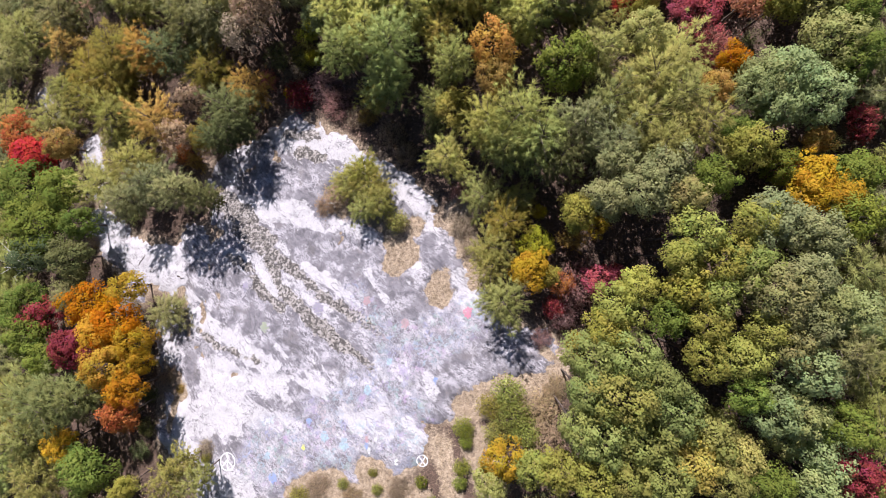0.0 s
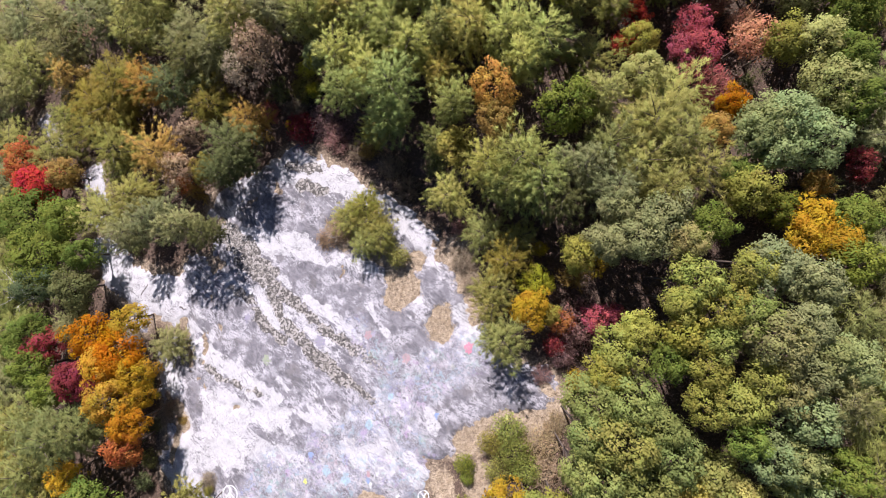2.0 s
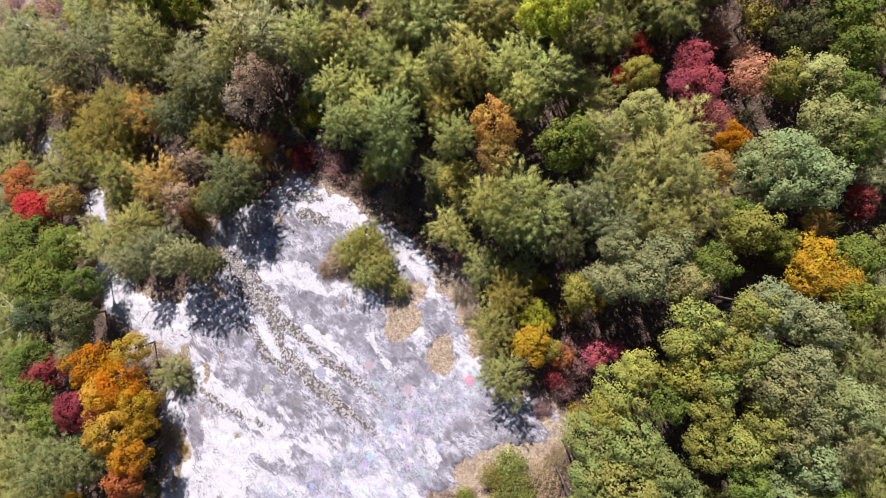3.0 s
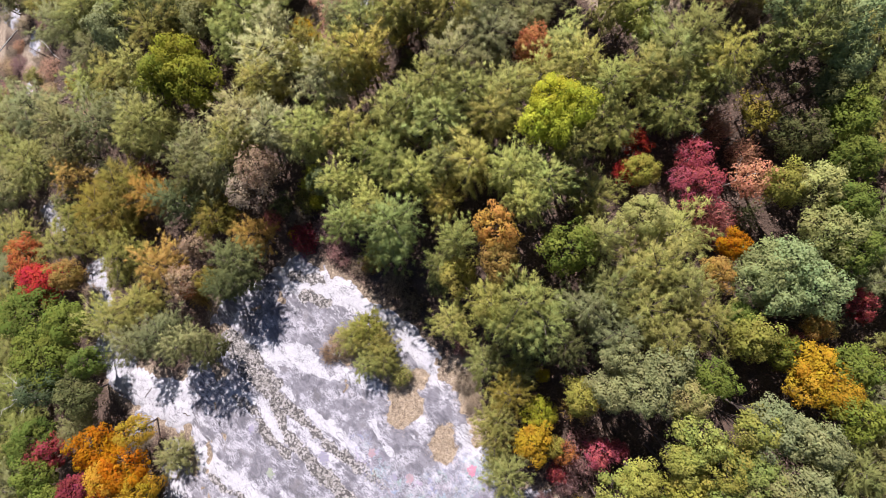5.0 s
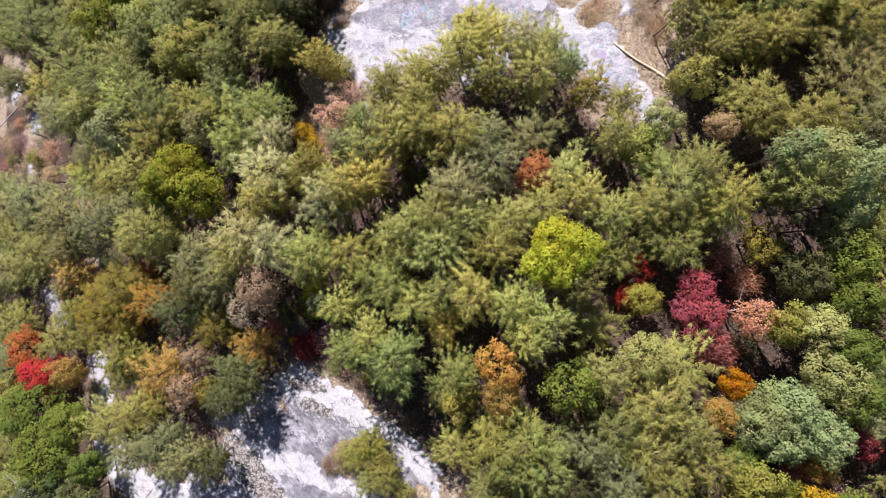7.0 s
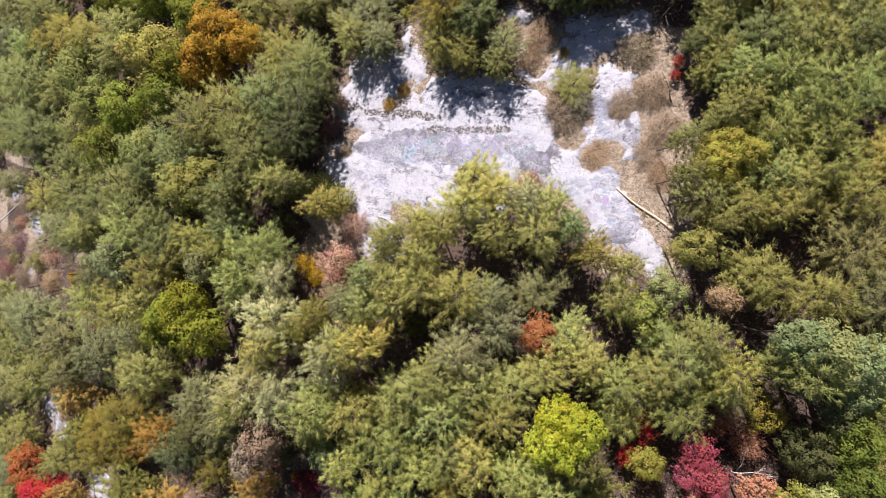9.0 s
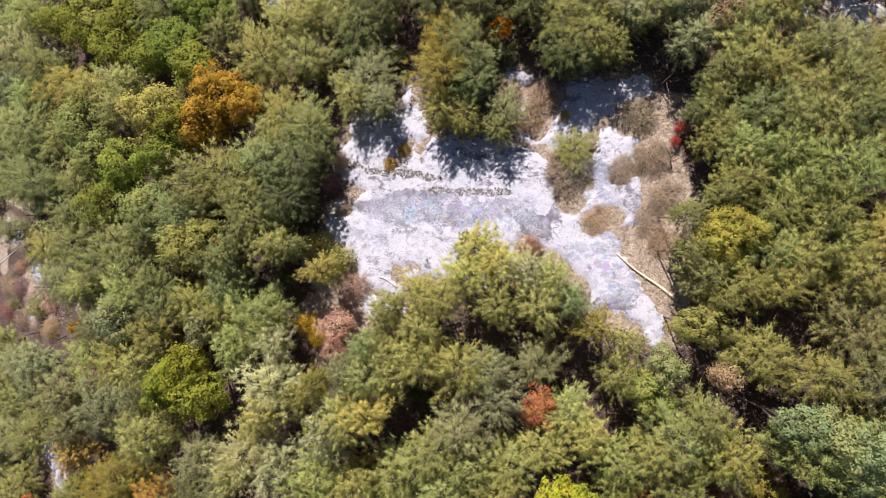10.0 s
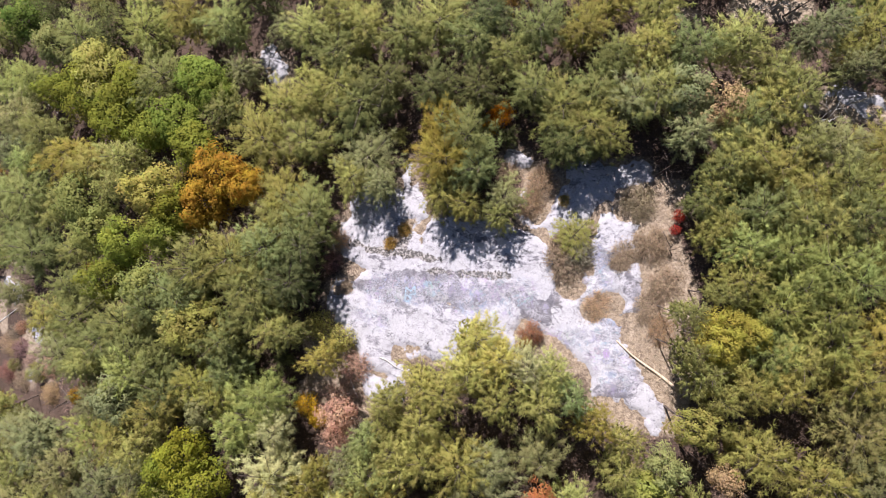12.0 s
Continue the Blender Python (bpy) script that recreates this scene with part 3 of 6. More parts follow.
def pine_kind(boughs, needles, big=1.0):
    """A pine 10 m high with a crown 3.4 m in radius: boughs that end in upturned plumes of needles."""
    lean = rng.normal(0, 0.25, 2)
    spine = lambda z: np.array([lean[0] * math.sin(z * 0.3), lean[1] * math.sin(z * 0.27 + 1), z])
    trunk = [[(spine(z), 0.17 * (1 - z / 10.6)) for z in np.linspace(-0.4, 9.7, 9)]]
    centres, ways, bodies, tones, hues = [], [], [], [], []
    lobes = rng.uniform(0.6, 1.22, 7)
    for k in range(boughs):
        s = (k + rng.uniform(0, 1)) / boughs
        z = 2.6 + 7.1 * s**0.85
        reach = 3.5 * (1 - s**3.0) ** 0.6 * (0.6 + 0.4 * min(1, s * 3)) * rng.uniform(0.62, 1.08) + 0.2
        az = k * 2.399 + rng.normal(0, 0.3)
        reach *= lobes[int(az / (2 * math.pi) * 7) % 7]
        way = np.array([math.cos(az), math.sin(az), rng.uniform(-0.02, 0.3) + 0.5 * s])
        root = spine(z)
        if k % 3 == 0 and s > 0.5:
            trunk.append([(root, 0.055), (root + way * reach * 0.5 + (0, 0, 0.05), 0.035), (root + way * reach * 0.95, 0.012)])
        n = max(2, int(reach / 0.62 + rng.uniform(0, 0.8)))
        u = 1.0 - (np.arange(n) + rng.uniform(-0.2, 0.4, n)) * 0.50 / max(reach, 0.7)
        side = np.array([-way[1], way[0], 0])
        c = root + way * (u * reach)[:, None] + side * (rng.normal(0, 0.40, n) * (0.5 + u))[:, None]
        c[:, 2] += rng.normal(0.05, 0.14, n)
        centres.append(c)
        ways.append(np.tile(unit(way * (1, 1, 0.6)), (n, 1)))
        bodies.append(rng.uniform(0.32, 0.60, n) * big)
        tones.append(np.clip(0.54 + rng.normal(0, 0.05, n) + rng.normal(0, 0.04), 0.2, 1.0))
        hues.append(np.clip(rng.normal(0.5, 0.2, n), 0, 1))
    c, way, body, t, hue = (np.repeat(np.concatenate(v), needles, 0) for v in (centres, ways, bodies, tones, hues))
    d = unit(rng.normal(0, 1, c.shape) + (0, 0, 0.55))
    shape = (d * (1, 1, 0.7) + way * (0.15 + 0.4 * np.sum(d * way, 1, keepdims=True))) * body[:, None]
    size = rng.uniform(0.7, 1.2, (len(c), 1))
    across = unit(np.cross(d, rng.normal(0, 1, c.shape) + (0, 0, 0.5))) * rng.uniform(0.022, 0.042, (len(c), 1)) * big
    verts = np.stack([c + shape * 0.2 - across, c + shape * 0.2 + across, c + shape * size], 1).reshape(-1, 3)
    out = unit(d * (0.5, 0.5, 0.4) + 0.50 * unit((c - (0, 0, 4.0)) / (3.4, 3.4, 4.6)) + (0, 0, 0.35))
    # inner needles painted dark to deepen the shade between boughs
    core, deep = shaded_heart(170, (0, 0, 5.2), (1.9, 1.9, 3.6), 0.6, 0.2)
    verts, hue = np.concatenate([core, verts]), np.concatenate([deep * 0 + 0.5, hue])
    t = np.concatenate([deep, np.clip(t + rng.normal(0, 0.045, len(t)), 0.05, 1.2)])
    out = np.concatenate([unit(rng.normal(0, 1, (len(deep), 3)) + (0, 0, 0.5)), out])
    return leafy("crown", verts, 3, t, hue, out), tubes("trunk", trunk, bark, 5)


def leaf_quads(c, out, size):
    """Folded leaf sprays at c that face out, more or less."""
    face = unit(out * 0.9 + rng.normal(0, 0.35, c.shape) + (0, 0, 0.25))
    u = unit(np.cross(face, rng.normal(0, 1, c.shape)))
    v = np.cross(face, u)
    s = size[:, None]
    return np.stack([c - u * s, c - v * s * 0.62, c + u * s, c + v * s * 0.62], 1).reshape(-1, 3)


def broadleaf_kind(clumps, leaves, open_=0.0):
    """A broad-leaved tree 10 m high with a crown 3.6 m in radius."""
    trunk = [[((0, 0, -0.4), 0.22), ((0.05, 0.02, 2.0), 0.17), ((0.1, -0.05, 5.0), 0.12), ((0.05, 0.05, 7.8), 0.05)]]
    places, outs, tones, sizes, hues = [], [], [], [], []
    lobes = rng.uniform(0.7, 1.15, 6)
    for k in range(clumps):
        s = 1 - 1.65 * (k + 0.5) / clumps
        az = k * 2.399 + rng.normal(0, 0.2)
        ring = math.sqrt(max(0, 1 - s * s))
        grow = rng.uniform(0.62, 1.12) * (lobes[int(az / (2 * math.pi) * 6) % 6] if ring > 0.45 else 1)
        centre = np.array([math.cos(az) * ring * 3.1, math.sin(az) * ring * 3.1, s * 2.6]) * grow + (0, 0, 6.9)
        size = rng.choice([0.5, 0.7, 0.9, 1.2]) * rng.uniform(0.85, 1.12)
        if k % 3 == 0 and s > 0.15:
            trunk.append([((0.08, 0, 3.6), 0.085), (centre * (0.45, 0.45, 0.5) + np.array([0, 0, 2.2]), 0.05), (centre * (0.85, 0.85, 0.94), 0.015)])
        n = int(leaves * size * size * rng.uniform(0.8, 1.1))
        d = unit(rng.normal(0, 1, (n, 3)) + (0, 0, 0.8) + 0.45 * unit(centre - (0, 0, 6.9)))
        fill = rng.uniform(0.6, 1.0, (n, 1)) + np.abs(rng.normal(0, 0.12, (n, 1)))
        places.append(centre + d * fill * size * (1, 1, 0.8) + rng.normal(0, 0.07, (n, 3)))
        hues.append(np.clip(rng.normal(rng.normal(0.5, 0.2), 0.15, n), 0, 1))
        outs.append(d)
        tones.append(np.clip(rng.normal(0.55 + rng.normal(0, 0.08), 0.07, n), 0.1, 1.2))
        sizes.append(rng.uniform(0.10, 0.21, n))
    c, d, t, z, hue = (np.concatenate(v) for v in (places, outs, tones, sizes, hues))
    if open_:
        keep = rng.uniform(0, 1, len(c)) > open_
        c, d, t, z, hue = c[keep], d[keep], t[keep], z[keep], hue[keep]
    # inner leaves toned dark, which puts shade behind the clumps
    core, deep = shaded_heart(80, (0, 0, 6.6), (2.2, 2.2, 1.9), 0.9)
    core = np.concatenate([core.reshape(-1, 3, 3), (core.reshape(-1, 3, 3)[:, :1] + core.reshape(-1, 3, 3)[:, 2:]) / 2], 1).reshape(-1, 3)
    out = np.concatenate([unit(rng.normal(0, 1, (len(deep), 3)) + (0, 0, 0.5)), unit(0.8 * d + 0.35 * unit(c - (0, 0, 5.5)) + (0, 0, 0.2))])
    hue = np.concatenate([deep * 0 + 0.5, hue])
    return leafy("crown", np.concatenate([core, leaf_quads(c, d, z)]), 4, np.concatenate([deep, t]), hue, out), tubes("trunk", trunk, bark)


def shrub_kind(clumps, leaves):
    """A many-stemmed shrub 2.5 m high and 1.5 m in radius."""
    stems, places, outs, sizes = [], [], [], []
    for k in range(clumps):
        az, ring = k * 2.399, math.sqrt((k + 0.5) / clumps)
        centre = np.array([math.cos(az) * ring * 1.15, math.sin(az) * ring * 1.15, 2.0 - 1.0 * ring * ring + rng.normal(0, 0.18)])
        stems.append([((rng.normal(0, 0.1), rng.normal(0, 0.1), -0.2), 0.03), (tuple(centre * (0.5, 0.5, 0.6)), 0.02), (tuple(centre * 1.12), 0.006)])
        n = int(leaves * rng.uniform(0.6, 1.2))
        d = unit(rng.normal(0, 1, (n, 3)) + (0, 0, 0.4))
        places.append(centre + d * rng.uniform(0.15, 0.55, (n, 1)))
        outs.append(d)
        sizes.append(rng.uniform(0.045, 0.095, n))
    c, d, z = (np.concatenate(v) for v in (places, outs, sizes))
    tone = np.clip(rng.normal(0.5, 0.2, len(c)), 0, 1.2)
    return leafy("crown", leaf_quads(c, d, z), 4, tone, np.clip(rng.normal(0.5, 0.3, len(c)), 0, 1), d), tubes("trunk", stems, bark, 4)


def brush_kind(stems, leaves):
    """Half-bare dry brush 2.4 m high and 1.5 m in radius: thin upright stems with small withered leaves."""
    runs, places, ways = [], [], []
    for k in range(stems):
        az, ring = k * 2.399 + rng.normal(0, 0.3), 1.45 * math.sqrt((k + rng.uniform(0, 1)) / stems)
        high = (2.3 - 1.2 * (ring / 1.45) ** 2) * rng.uniform(0.6, 1.05)
        foot = np.array([math.cos(az) * ring * 0.55, math.sin(az) * ring * 0.55, -0.1])
        head = np.array([math.cos(az) * ring, math.sin(az) * ring, high])
        runs.append([(foot, 0.022), ((foot + head) / 2 + (0, 0, 0.12), 0.015), (head, 0.004)])
        u = rng.uniform(0.3, 1.05, leaves)
        places.append(foot + (head - foot) * u[:, None] + rng.normal(0, 0.17, (leaves, 3)))
        ways.append(np.tile(unit(head - foot), (leaves, 1)))
    c, w = np.concatenate(places), unit(np.concatenate(ways) + rng.normal(0, 0.6, (stems * leaves, 3)))
    across = unit(np.cross(w, rng.normal(0, 1, c.shape) + (0, 0, 1.0))) * rng.uniform(0.018, 0.036, (len(c), 1))
    verts = np.stack([c - across, c + across, c + w * rng.uniform(0.18, 0.36, (len(c), 1))], 1).reshape(-1, 3)
    # leaf tone is darker towards the foot and paler towards the tips
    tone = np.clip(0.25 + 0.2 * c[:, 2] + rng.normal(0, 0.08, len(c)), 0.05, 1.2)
    out = unit(c * (0.5, 0.5, 0.2) + rng.normal(0, 0.25, c.shape) + (0, 0, 0.9))
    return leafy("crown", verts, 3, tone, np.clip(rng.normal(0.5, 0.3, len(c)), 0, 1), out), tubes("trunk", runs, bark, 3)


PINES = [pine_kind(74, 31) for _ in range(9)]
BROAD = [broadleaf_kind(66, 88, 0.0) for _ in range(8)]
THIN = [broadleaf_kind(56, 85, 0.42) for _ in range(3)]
SHRUBS = [shrub_kind(34, 62) for _ in range(5)]
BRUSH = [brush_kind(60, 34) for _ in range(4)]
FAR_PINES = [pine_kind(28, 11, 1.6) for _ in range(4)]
STOOD = []


def plant(name, label, category, group, kinds, x, y, h, r, colour, size):
    crown_mesh, stem_mesh = kinds[rng.integers(len(kinds))]
    thing = new(name)
    thing.empty_display_size = 0.5
    z = float(hill(np.array(x), np.array(y)))
    thing.matrix_world = Matrix.LocRotScale((x, y, z), Euler((0, 0, rng.uniform(0, 6.28))), None)
    stem = new(stem_mesh.name.split(".")[0], stem_mesh)
    crown = new("crown", crown_mesh)
    stem.parent = crown.parent = thing
    wide, deep_ = (r / size[0], r / size[0] * rng.uniform(0.92, 1.08)), min(h / size[1], 1.6 * r / size[0])
    stem.scale = (*wide, h / size[1])
    crown.scale, crown.location = (*wide, deep_), (0, 0, h - deep_ * size[1])
    shade = rng.uniform(0.85, 1.15)
    warm = rng.normal(0, 0.05)
    crown.color = (*(v * shade * k for v, k in zip(COLOURS[colour][0], (1 + warm, 1.0, 1 - warm))), 1)
    STOOD.append((x, y, r))
    return tagged(thing, label, category, group)


def room(x, y, r, most):
    """The crown's radius: full in the wood, held back beside the bare rock."""
    spot = np.array([[x]]), np.array([[y]])
    edge = -max(inside(ROCK, *spot)[0, 0], inside(STRAW, *spot)[0, 0] - 0.4)
    return min(r * most, max(r * 0.98, edge + 0.9))


def pine(x, y, h, r, colour):
    return plant("pine_tree", f"{COLOURS[colour][1]} pine with a soft rounded crown", "tree", "pines of the wood", PINES, x, y, h, room(x, y, r, 1.27), colour, (3.4, 10))


def broadleaf(x, y, h, r, colour):
    kinds = THIN if colour in ("brown", "tan", "pinktan", "pinkbrown") else BROAD
    return plant("broadleaf_tree", f"{COLOURS[colour][1]} broad-leaved tree with a clumpy crown", "tree", "broad-leaved trees of the wood", kinds, x, y, h, room(x, y, r, 1.13), colour, (3.6, 9.6))


def shrub(x, y, h, r, colour):
    kinds, size = (THIN, (3.6, 9.6)) if h > 4.9 else (SHRUBS, (1.5, 2.4))
    if (h > 4.4 or r > 2.8) and colour in ("olive", "greyg", "yg", "yellowolive"):
        kinds, size = PINES, (3.4, 10)
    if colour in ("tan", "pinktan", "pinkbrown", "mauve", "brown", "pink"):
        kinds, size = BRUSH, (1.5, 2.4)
    return plant("shrub", f"{COLOURS[colour][1]} autumn shrub among the trees", "shrub", "shrubs of the wood", kinds, x, y, h, r * 1.05, colour, size)


# ---- the wood, tree by tree ----
pine(-52.9, 27.5, 9.9, 4.2, 'gold')
pine(-56.8, 24.3, 10.5, 3.2, 'gold')
pine(-34.2, 26.3, 10.6, 3.2, 'gold')
pine(-28.2, 23.2, 9.0, 2.6, 'bronze')
broadleaf(-36.7, 21.7, 11.6, 2.2, 'brown')
pine(-50.2, 20.0, 11.8, 3.7, 'gold')
pine(-42.4, 19.2, 12.2, 3.1, 'bronze')
broadleaf(-39.2, 16.9, 10.7, 2.4, 'brown')
broadleaf(-35.5, 16.6, 8.3, 2.1, 'gold')
pine(-41.1, 9.3, 14.8, 3.5, 'greyg')
pine(-46.4, 7.5, 12.0, 2.6, 'greyg')
pine(-36.6, 8.2, 14.5, 3.2, 'greyg')
pine(-33.2, 7.0, 12.0, 2.4, 'dark')
pine(-30.0, 19.7, 12.6, 3.2, 'dark')
pine(-29.2, 16.8, 12.0, 2.9, 'dark')
pine(-32.2, 15.8, 11.6, 3.0, 'dark')
broadleaf(-74.2, 20.0, 9.4, 3.5, 'rust')
broadleaf(-70.1, 16.0, 9.1, 4.0, 'red')
broadleaf(-62.7, 17.2, 9.9, 3.3, 'bronze')
broadleaf(-70.8, 10.4, 9.5, 4.5, 'leaf')
broadleaf(-60.6, 9.6, 10.9, 4.0, 'leaf')
broadleaf(-65.2, 3.6, 11.2, 4.6, 'leaf')
broadleaf(-56.3, 3.9, 11.6, 3.1, 'leaf')
broadleaf(-56.9, -1.2, 11.2, 3.4, 'dark')
broadleaf(-65.0, -0.8, 11.3, 3.2, 'dark')
broadleaf(-52.1, -8.3, 11.2, 4.4, 'orange')
broadleaf(-49.6, -12.4, 11.6, 3.9, 'orange2')
broadleaf(-47.2, -10.6, 11.4, 3.9, 'orange')
broadleaf(-46.2, -5.6, 9.4, 2.8, 'amber')
broadleaf(-44.2, -13.2, 10.8, 2.9, 'amber')
broadleaf(-62.7, -10.7, 10.3, 2.8, 'crimson')
broadleaf(-54.2, -14.4, 12.8, 3.2, 'crimson')
broadleaf(-62.9, -13.6, 13.0, 3.3, 'leaf')
broadleaf(-58.9, -16.6, 12.5, 2.6, 'leaf')
broadleaf(-65.3, -8.9, 11.9, 2.9, 'leaf')
broadleaf(-47.2, -16.6, 14.0, 3.2, 'orange2')
broadleaf(-42.8, -19.2, 13.5, 2.8, 'orange')
broadleaf(-43.1, -22.3, 13.4, 2.6, 'rust')
broadleaf(-43.1, -16.1, 9.5, 2.2, 'amber')
pine(-54.4, -21.7, 16.5, 4.2, 'deep')
pine(-58.3, -26.8, 15.1, 3.5, 'olive')
pine(-49.9, -20.4, 15.7, 2.7, 'deep')
broadleaf(-53.7, -27.6, 11.6, 2.2, 'amber')
broadleaf(-49.4, -30.3, 11.9, 3.5, 'leaf')
pine(-56.3, -32.5, 12.9, 3.2, 'olive')
pine(-34.5, -28.7, 13.1, 3.1, 'olive')
pine(-31.6, -29.8, 11.3, 2.1, 'olive')
broadleaf(-43.0, -32.4, 10.0, 1.6, 'amber2')
pine(-6.7, 24.8, 20.1, 3.0, 'green')
pine(-7.0, 21.9, 12.7, 3.0, 'green')
pine(-9.6, 26.8, 18.5, 2.4, 'green')
pine(-9.4, 20.5, 7.4, 2.0, 'green')
pine(-1.0, 19.0, 9.5, 2.0, 'yellowolive')
broadleaf(1.3, 17.9, 10.6, 2.5, 'yellowolive')
pine(1.0, 22.4, 17.1, 2.6, 'green')
broadleaf(5.8, 23.7, 17.2, 2.6, 'bronze')
broadleaf(6.2, 20.1, 16.7, 2.5, 'bronze')
pine(5.1, 15.0, 16.6, 2.9, 'green')
pine(9.0, 15.5, 17.7, 3.2, 'green')
pine(7.6, 12.3, 16.0, 2.8, 'green')
pine(11.2, 12.7, 16.7, 3.0, 'green')
pine(13.4, 10.9, 15.5, 2.5, 'dark')
broadleaf(14.1, 21.3, 16.3, 2.9, 'leaf')
pine(17.8, 22.8, 16.0, 2.5, 'olive')
pine(18.2, 16.7, 15.9, 3.1, 'olive')
pine(21.6, 14.6, 15.9, 3.0, 'olive')
pine(23.6, 19.0, 15.6, 3.4, 'olive')
pine(26.6, 17.0, 15.5, 3.0, 'olive')
pine(28.2, 13.5, 15.5, 2.8, 'olive')
pine(19.0, 11.8, 16.6, 2.6, 'greyg')
pine(15.8, 14.5, 16.2, 2.6, 'greyg')
pine(23.8, 11.5, 17.4, 2.3, 'olive')
broadleaf(23.1, 25.0, 14.1, 2.3, 'pale')
broadleaf(33.3, 21.5, 11.7, 1.9, 'orange')
broadleaf(31.1, 18.5, 12.3, 1.9, 'bronze')
broadleaf(36.1, 18.8, 13.7, 3.0, 'teal')
broadleaf(39.0, 19.8, 13.7, 2.9, 'teal')
broadleaf(41.3, 16.8, 13.5, 2.7, 'teal')
broadleaf(37.4, 16.0, 13.6, 2.8, 'teal')
broadleaf(34.3, 17.3, 13.9, 2.2, 'teal')
broadleaf(43.0, 22.9, 13.6, 2.6, 'pale')
broadleaf(45.0, 20.6, 13.7, 2.3, 'leaf')
broadleaf(33.7, 11.2, 13.8, 2.8, 'yg')
broadleaf(33.2, 13.6, 11.8, 1.9, 'leaf')
broadleaf(38.0, 9.7, 10.3, 1.9, 'leaf')
broadleaf(42.0, 12.3, 10.2, 1.6, 'bronze')
broadleaf(41.2, 7.7, 12.1, 3.0, 'amber')
broadleaf(41.9, 5.2, 13.9, 2.0, 'amber')
broadleaf(39.6, 5.8, 11.8, 1.9, 'amber')
broadleaf(44.8, 8.3, 12.8, 2.5, 'leaf')
broadleaf(43.2, 3.2, 15.2, 2.4, 'leaf')
broadleaf(23.2, 7.8, 18.8, 2.9, 'greyg')
broadleaf(21.0, 6.1, 18.4, 2.3, 'greyg')
broadleaf(25.0, 5.4, 18.5, 2.0, 'greyg')
broadleaf(18.8, 9.3, 17.2, 2.1, 'greyg')
broadleaf(27.9, 7.4, 17.6, 2.1, 'leaf')
broadleaf(18.0, 5.4, 16.4, 2.3, 'greyg')
broadleaf(15.4, 4.1, 13.6, 2.1, 'yg')
pine(4.9, 6.7, 8.5, 3.2, 'olive')
pine(9.0, 6.6, 8.7, 2.1, 'olive')
pine(7.7, 3.3, 9.3, 2.7, 'gold')
pine(6.4, 0.4, 8.8, 2.6, 'olive')
pine(6.1, -1.8, 8.2, 2.8, 'olive')
pine(7.1, -6.0, 9.2, 3.4, 'olive')
broadleaf(11.4, 0.8, 6.9, 1.9, 'lime')
broadleaf(10.6, -2.6, 8.5, 2.5, 'amber')
broadleaf(13.2, -3.4, 6.6, 1.3, 'amber2')
broadleaf(19.4, -6.2, 14.9, 2.6, 'yg')
broadleaf(17.9, -8.6, 14.7, 2.0, 'yg')
broadleaf(21.0, -4.1, 15.3, 2.1, 'yg')
broadleaf(25.9, 1.2, 19.1, 2.6, 'yg')
broadleaf(28.1, -0.8, 18.7, 2.2, 'yg')
broadleaf(24.4, -0.8, 18.6, 2.0, 'yg')
broadleaf(33.0, 3.3, 19.3, 2.7, 'greyg')
broadleaf(35.3, 2.1, 18.8, 2.6, 'greyg')
broadleaf(31.1, 2.5, 19.0, 2.2, 'yg')
broadleaf(38.1, 0.9, 18.0, 2.3, 'greyg')
broadleaf(25.4, -4.0, 17.2, 2.6, 'yg')
broadleaf(24.0, -7.0, 15.9, 2.3, 'leaf')
broadleaf(28.3, -4.5, 17.7, 2.2, 'yg')
broadleaf(27.4, -7.5, 17.0, 2.1, 'yg')
broadleaf(31.0, -1.6, 18.6, 2.5, 'yg')
broadleaf(33.0, -4.3, 19.3, 2.7, 'greyg')
broadleaf(35.4, -3.1, 19.6, 2.4, 'greyg')
broadleaf(37.4, -5.5, 19.2, 2.2, 'teal')
broadleaf(35.6, -7.1, 18.9, 2.1, 'greyg')
broadleaf(32.5, -8.1, 17.9, 2.2, 'yg')
broadleaf(30.0, -10.9, 17.2, 2.5, 'yg')
broadleaf(40.2, -6.3, 18.3, 2.2, 'teal')
pine(39.2, -9.8, 18.0, 2.3, 'greyg')
broadleaf(36.5, -11.8, 18.1, 2.7, 'teal')
broadleaf(34.3, -9.8, 17.9, 2.2, 'greyg')
broadleaf(26.7, -11.1, 16.8, 2.0, 'yg')
broadleaf(16.5, -11.9, 14.0, 3.0, 'green2')
broadleaf(20.1, -11.6, 15.5, 2.9, 'green2')
broadleaf(15.1, -15.3, 17.4, 2.8, 'green2')
broadleaf(18.0, -15.4, 19.0, 3.0, 'green2')
broadleaf(22.4, -13.6, 16.5, 2.6, 'green2')
broadleaf(23.5, -16.9, 16.2, 2.7, 'green2')
broadleaf(16.6, -19.7, 17.1, 2.8, 'green2')
broadleaf(20.4, -19.5, 16.9, 2.8, 'green2')
broadleaf(14.0, -18.5, 16.7, 2.2, 'green2')
broadleaf(28.8, -19.7, 13.0, 3.1, 'yellowolive')
broadleaf(26.5, -22.8, 14.1, 2.8, 'yellowolive')
broadleaf(31.2, -21.6, 13.6, 2.3, 'pale')
broadleaf(33.5, -16.6, 15.5, 2.2, 'teal')
broadleaf(35.8, -16.4, 16.2, 2.0, 'teal')
broadleaf(31.0, -14.6, 16.3, 1.9, 'leaf')
broadleaf(35.8, -20.2, 12.0, 1.8, 'pale')
broadleaf(39.0, -21.0, 14.3, 2.6, 'teal')
broadleaf(38.3, -23.7, 14.2, 2.5, 'teal')
broadleaf(41.3, -22.2, 14.7, 2.2, 'crimson')
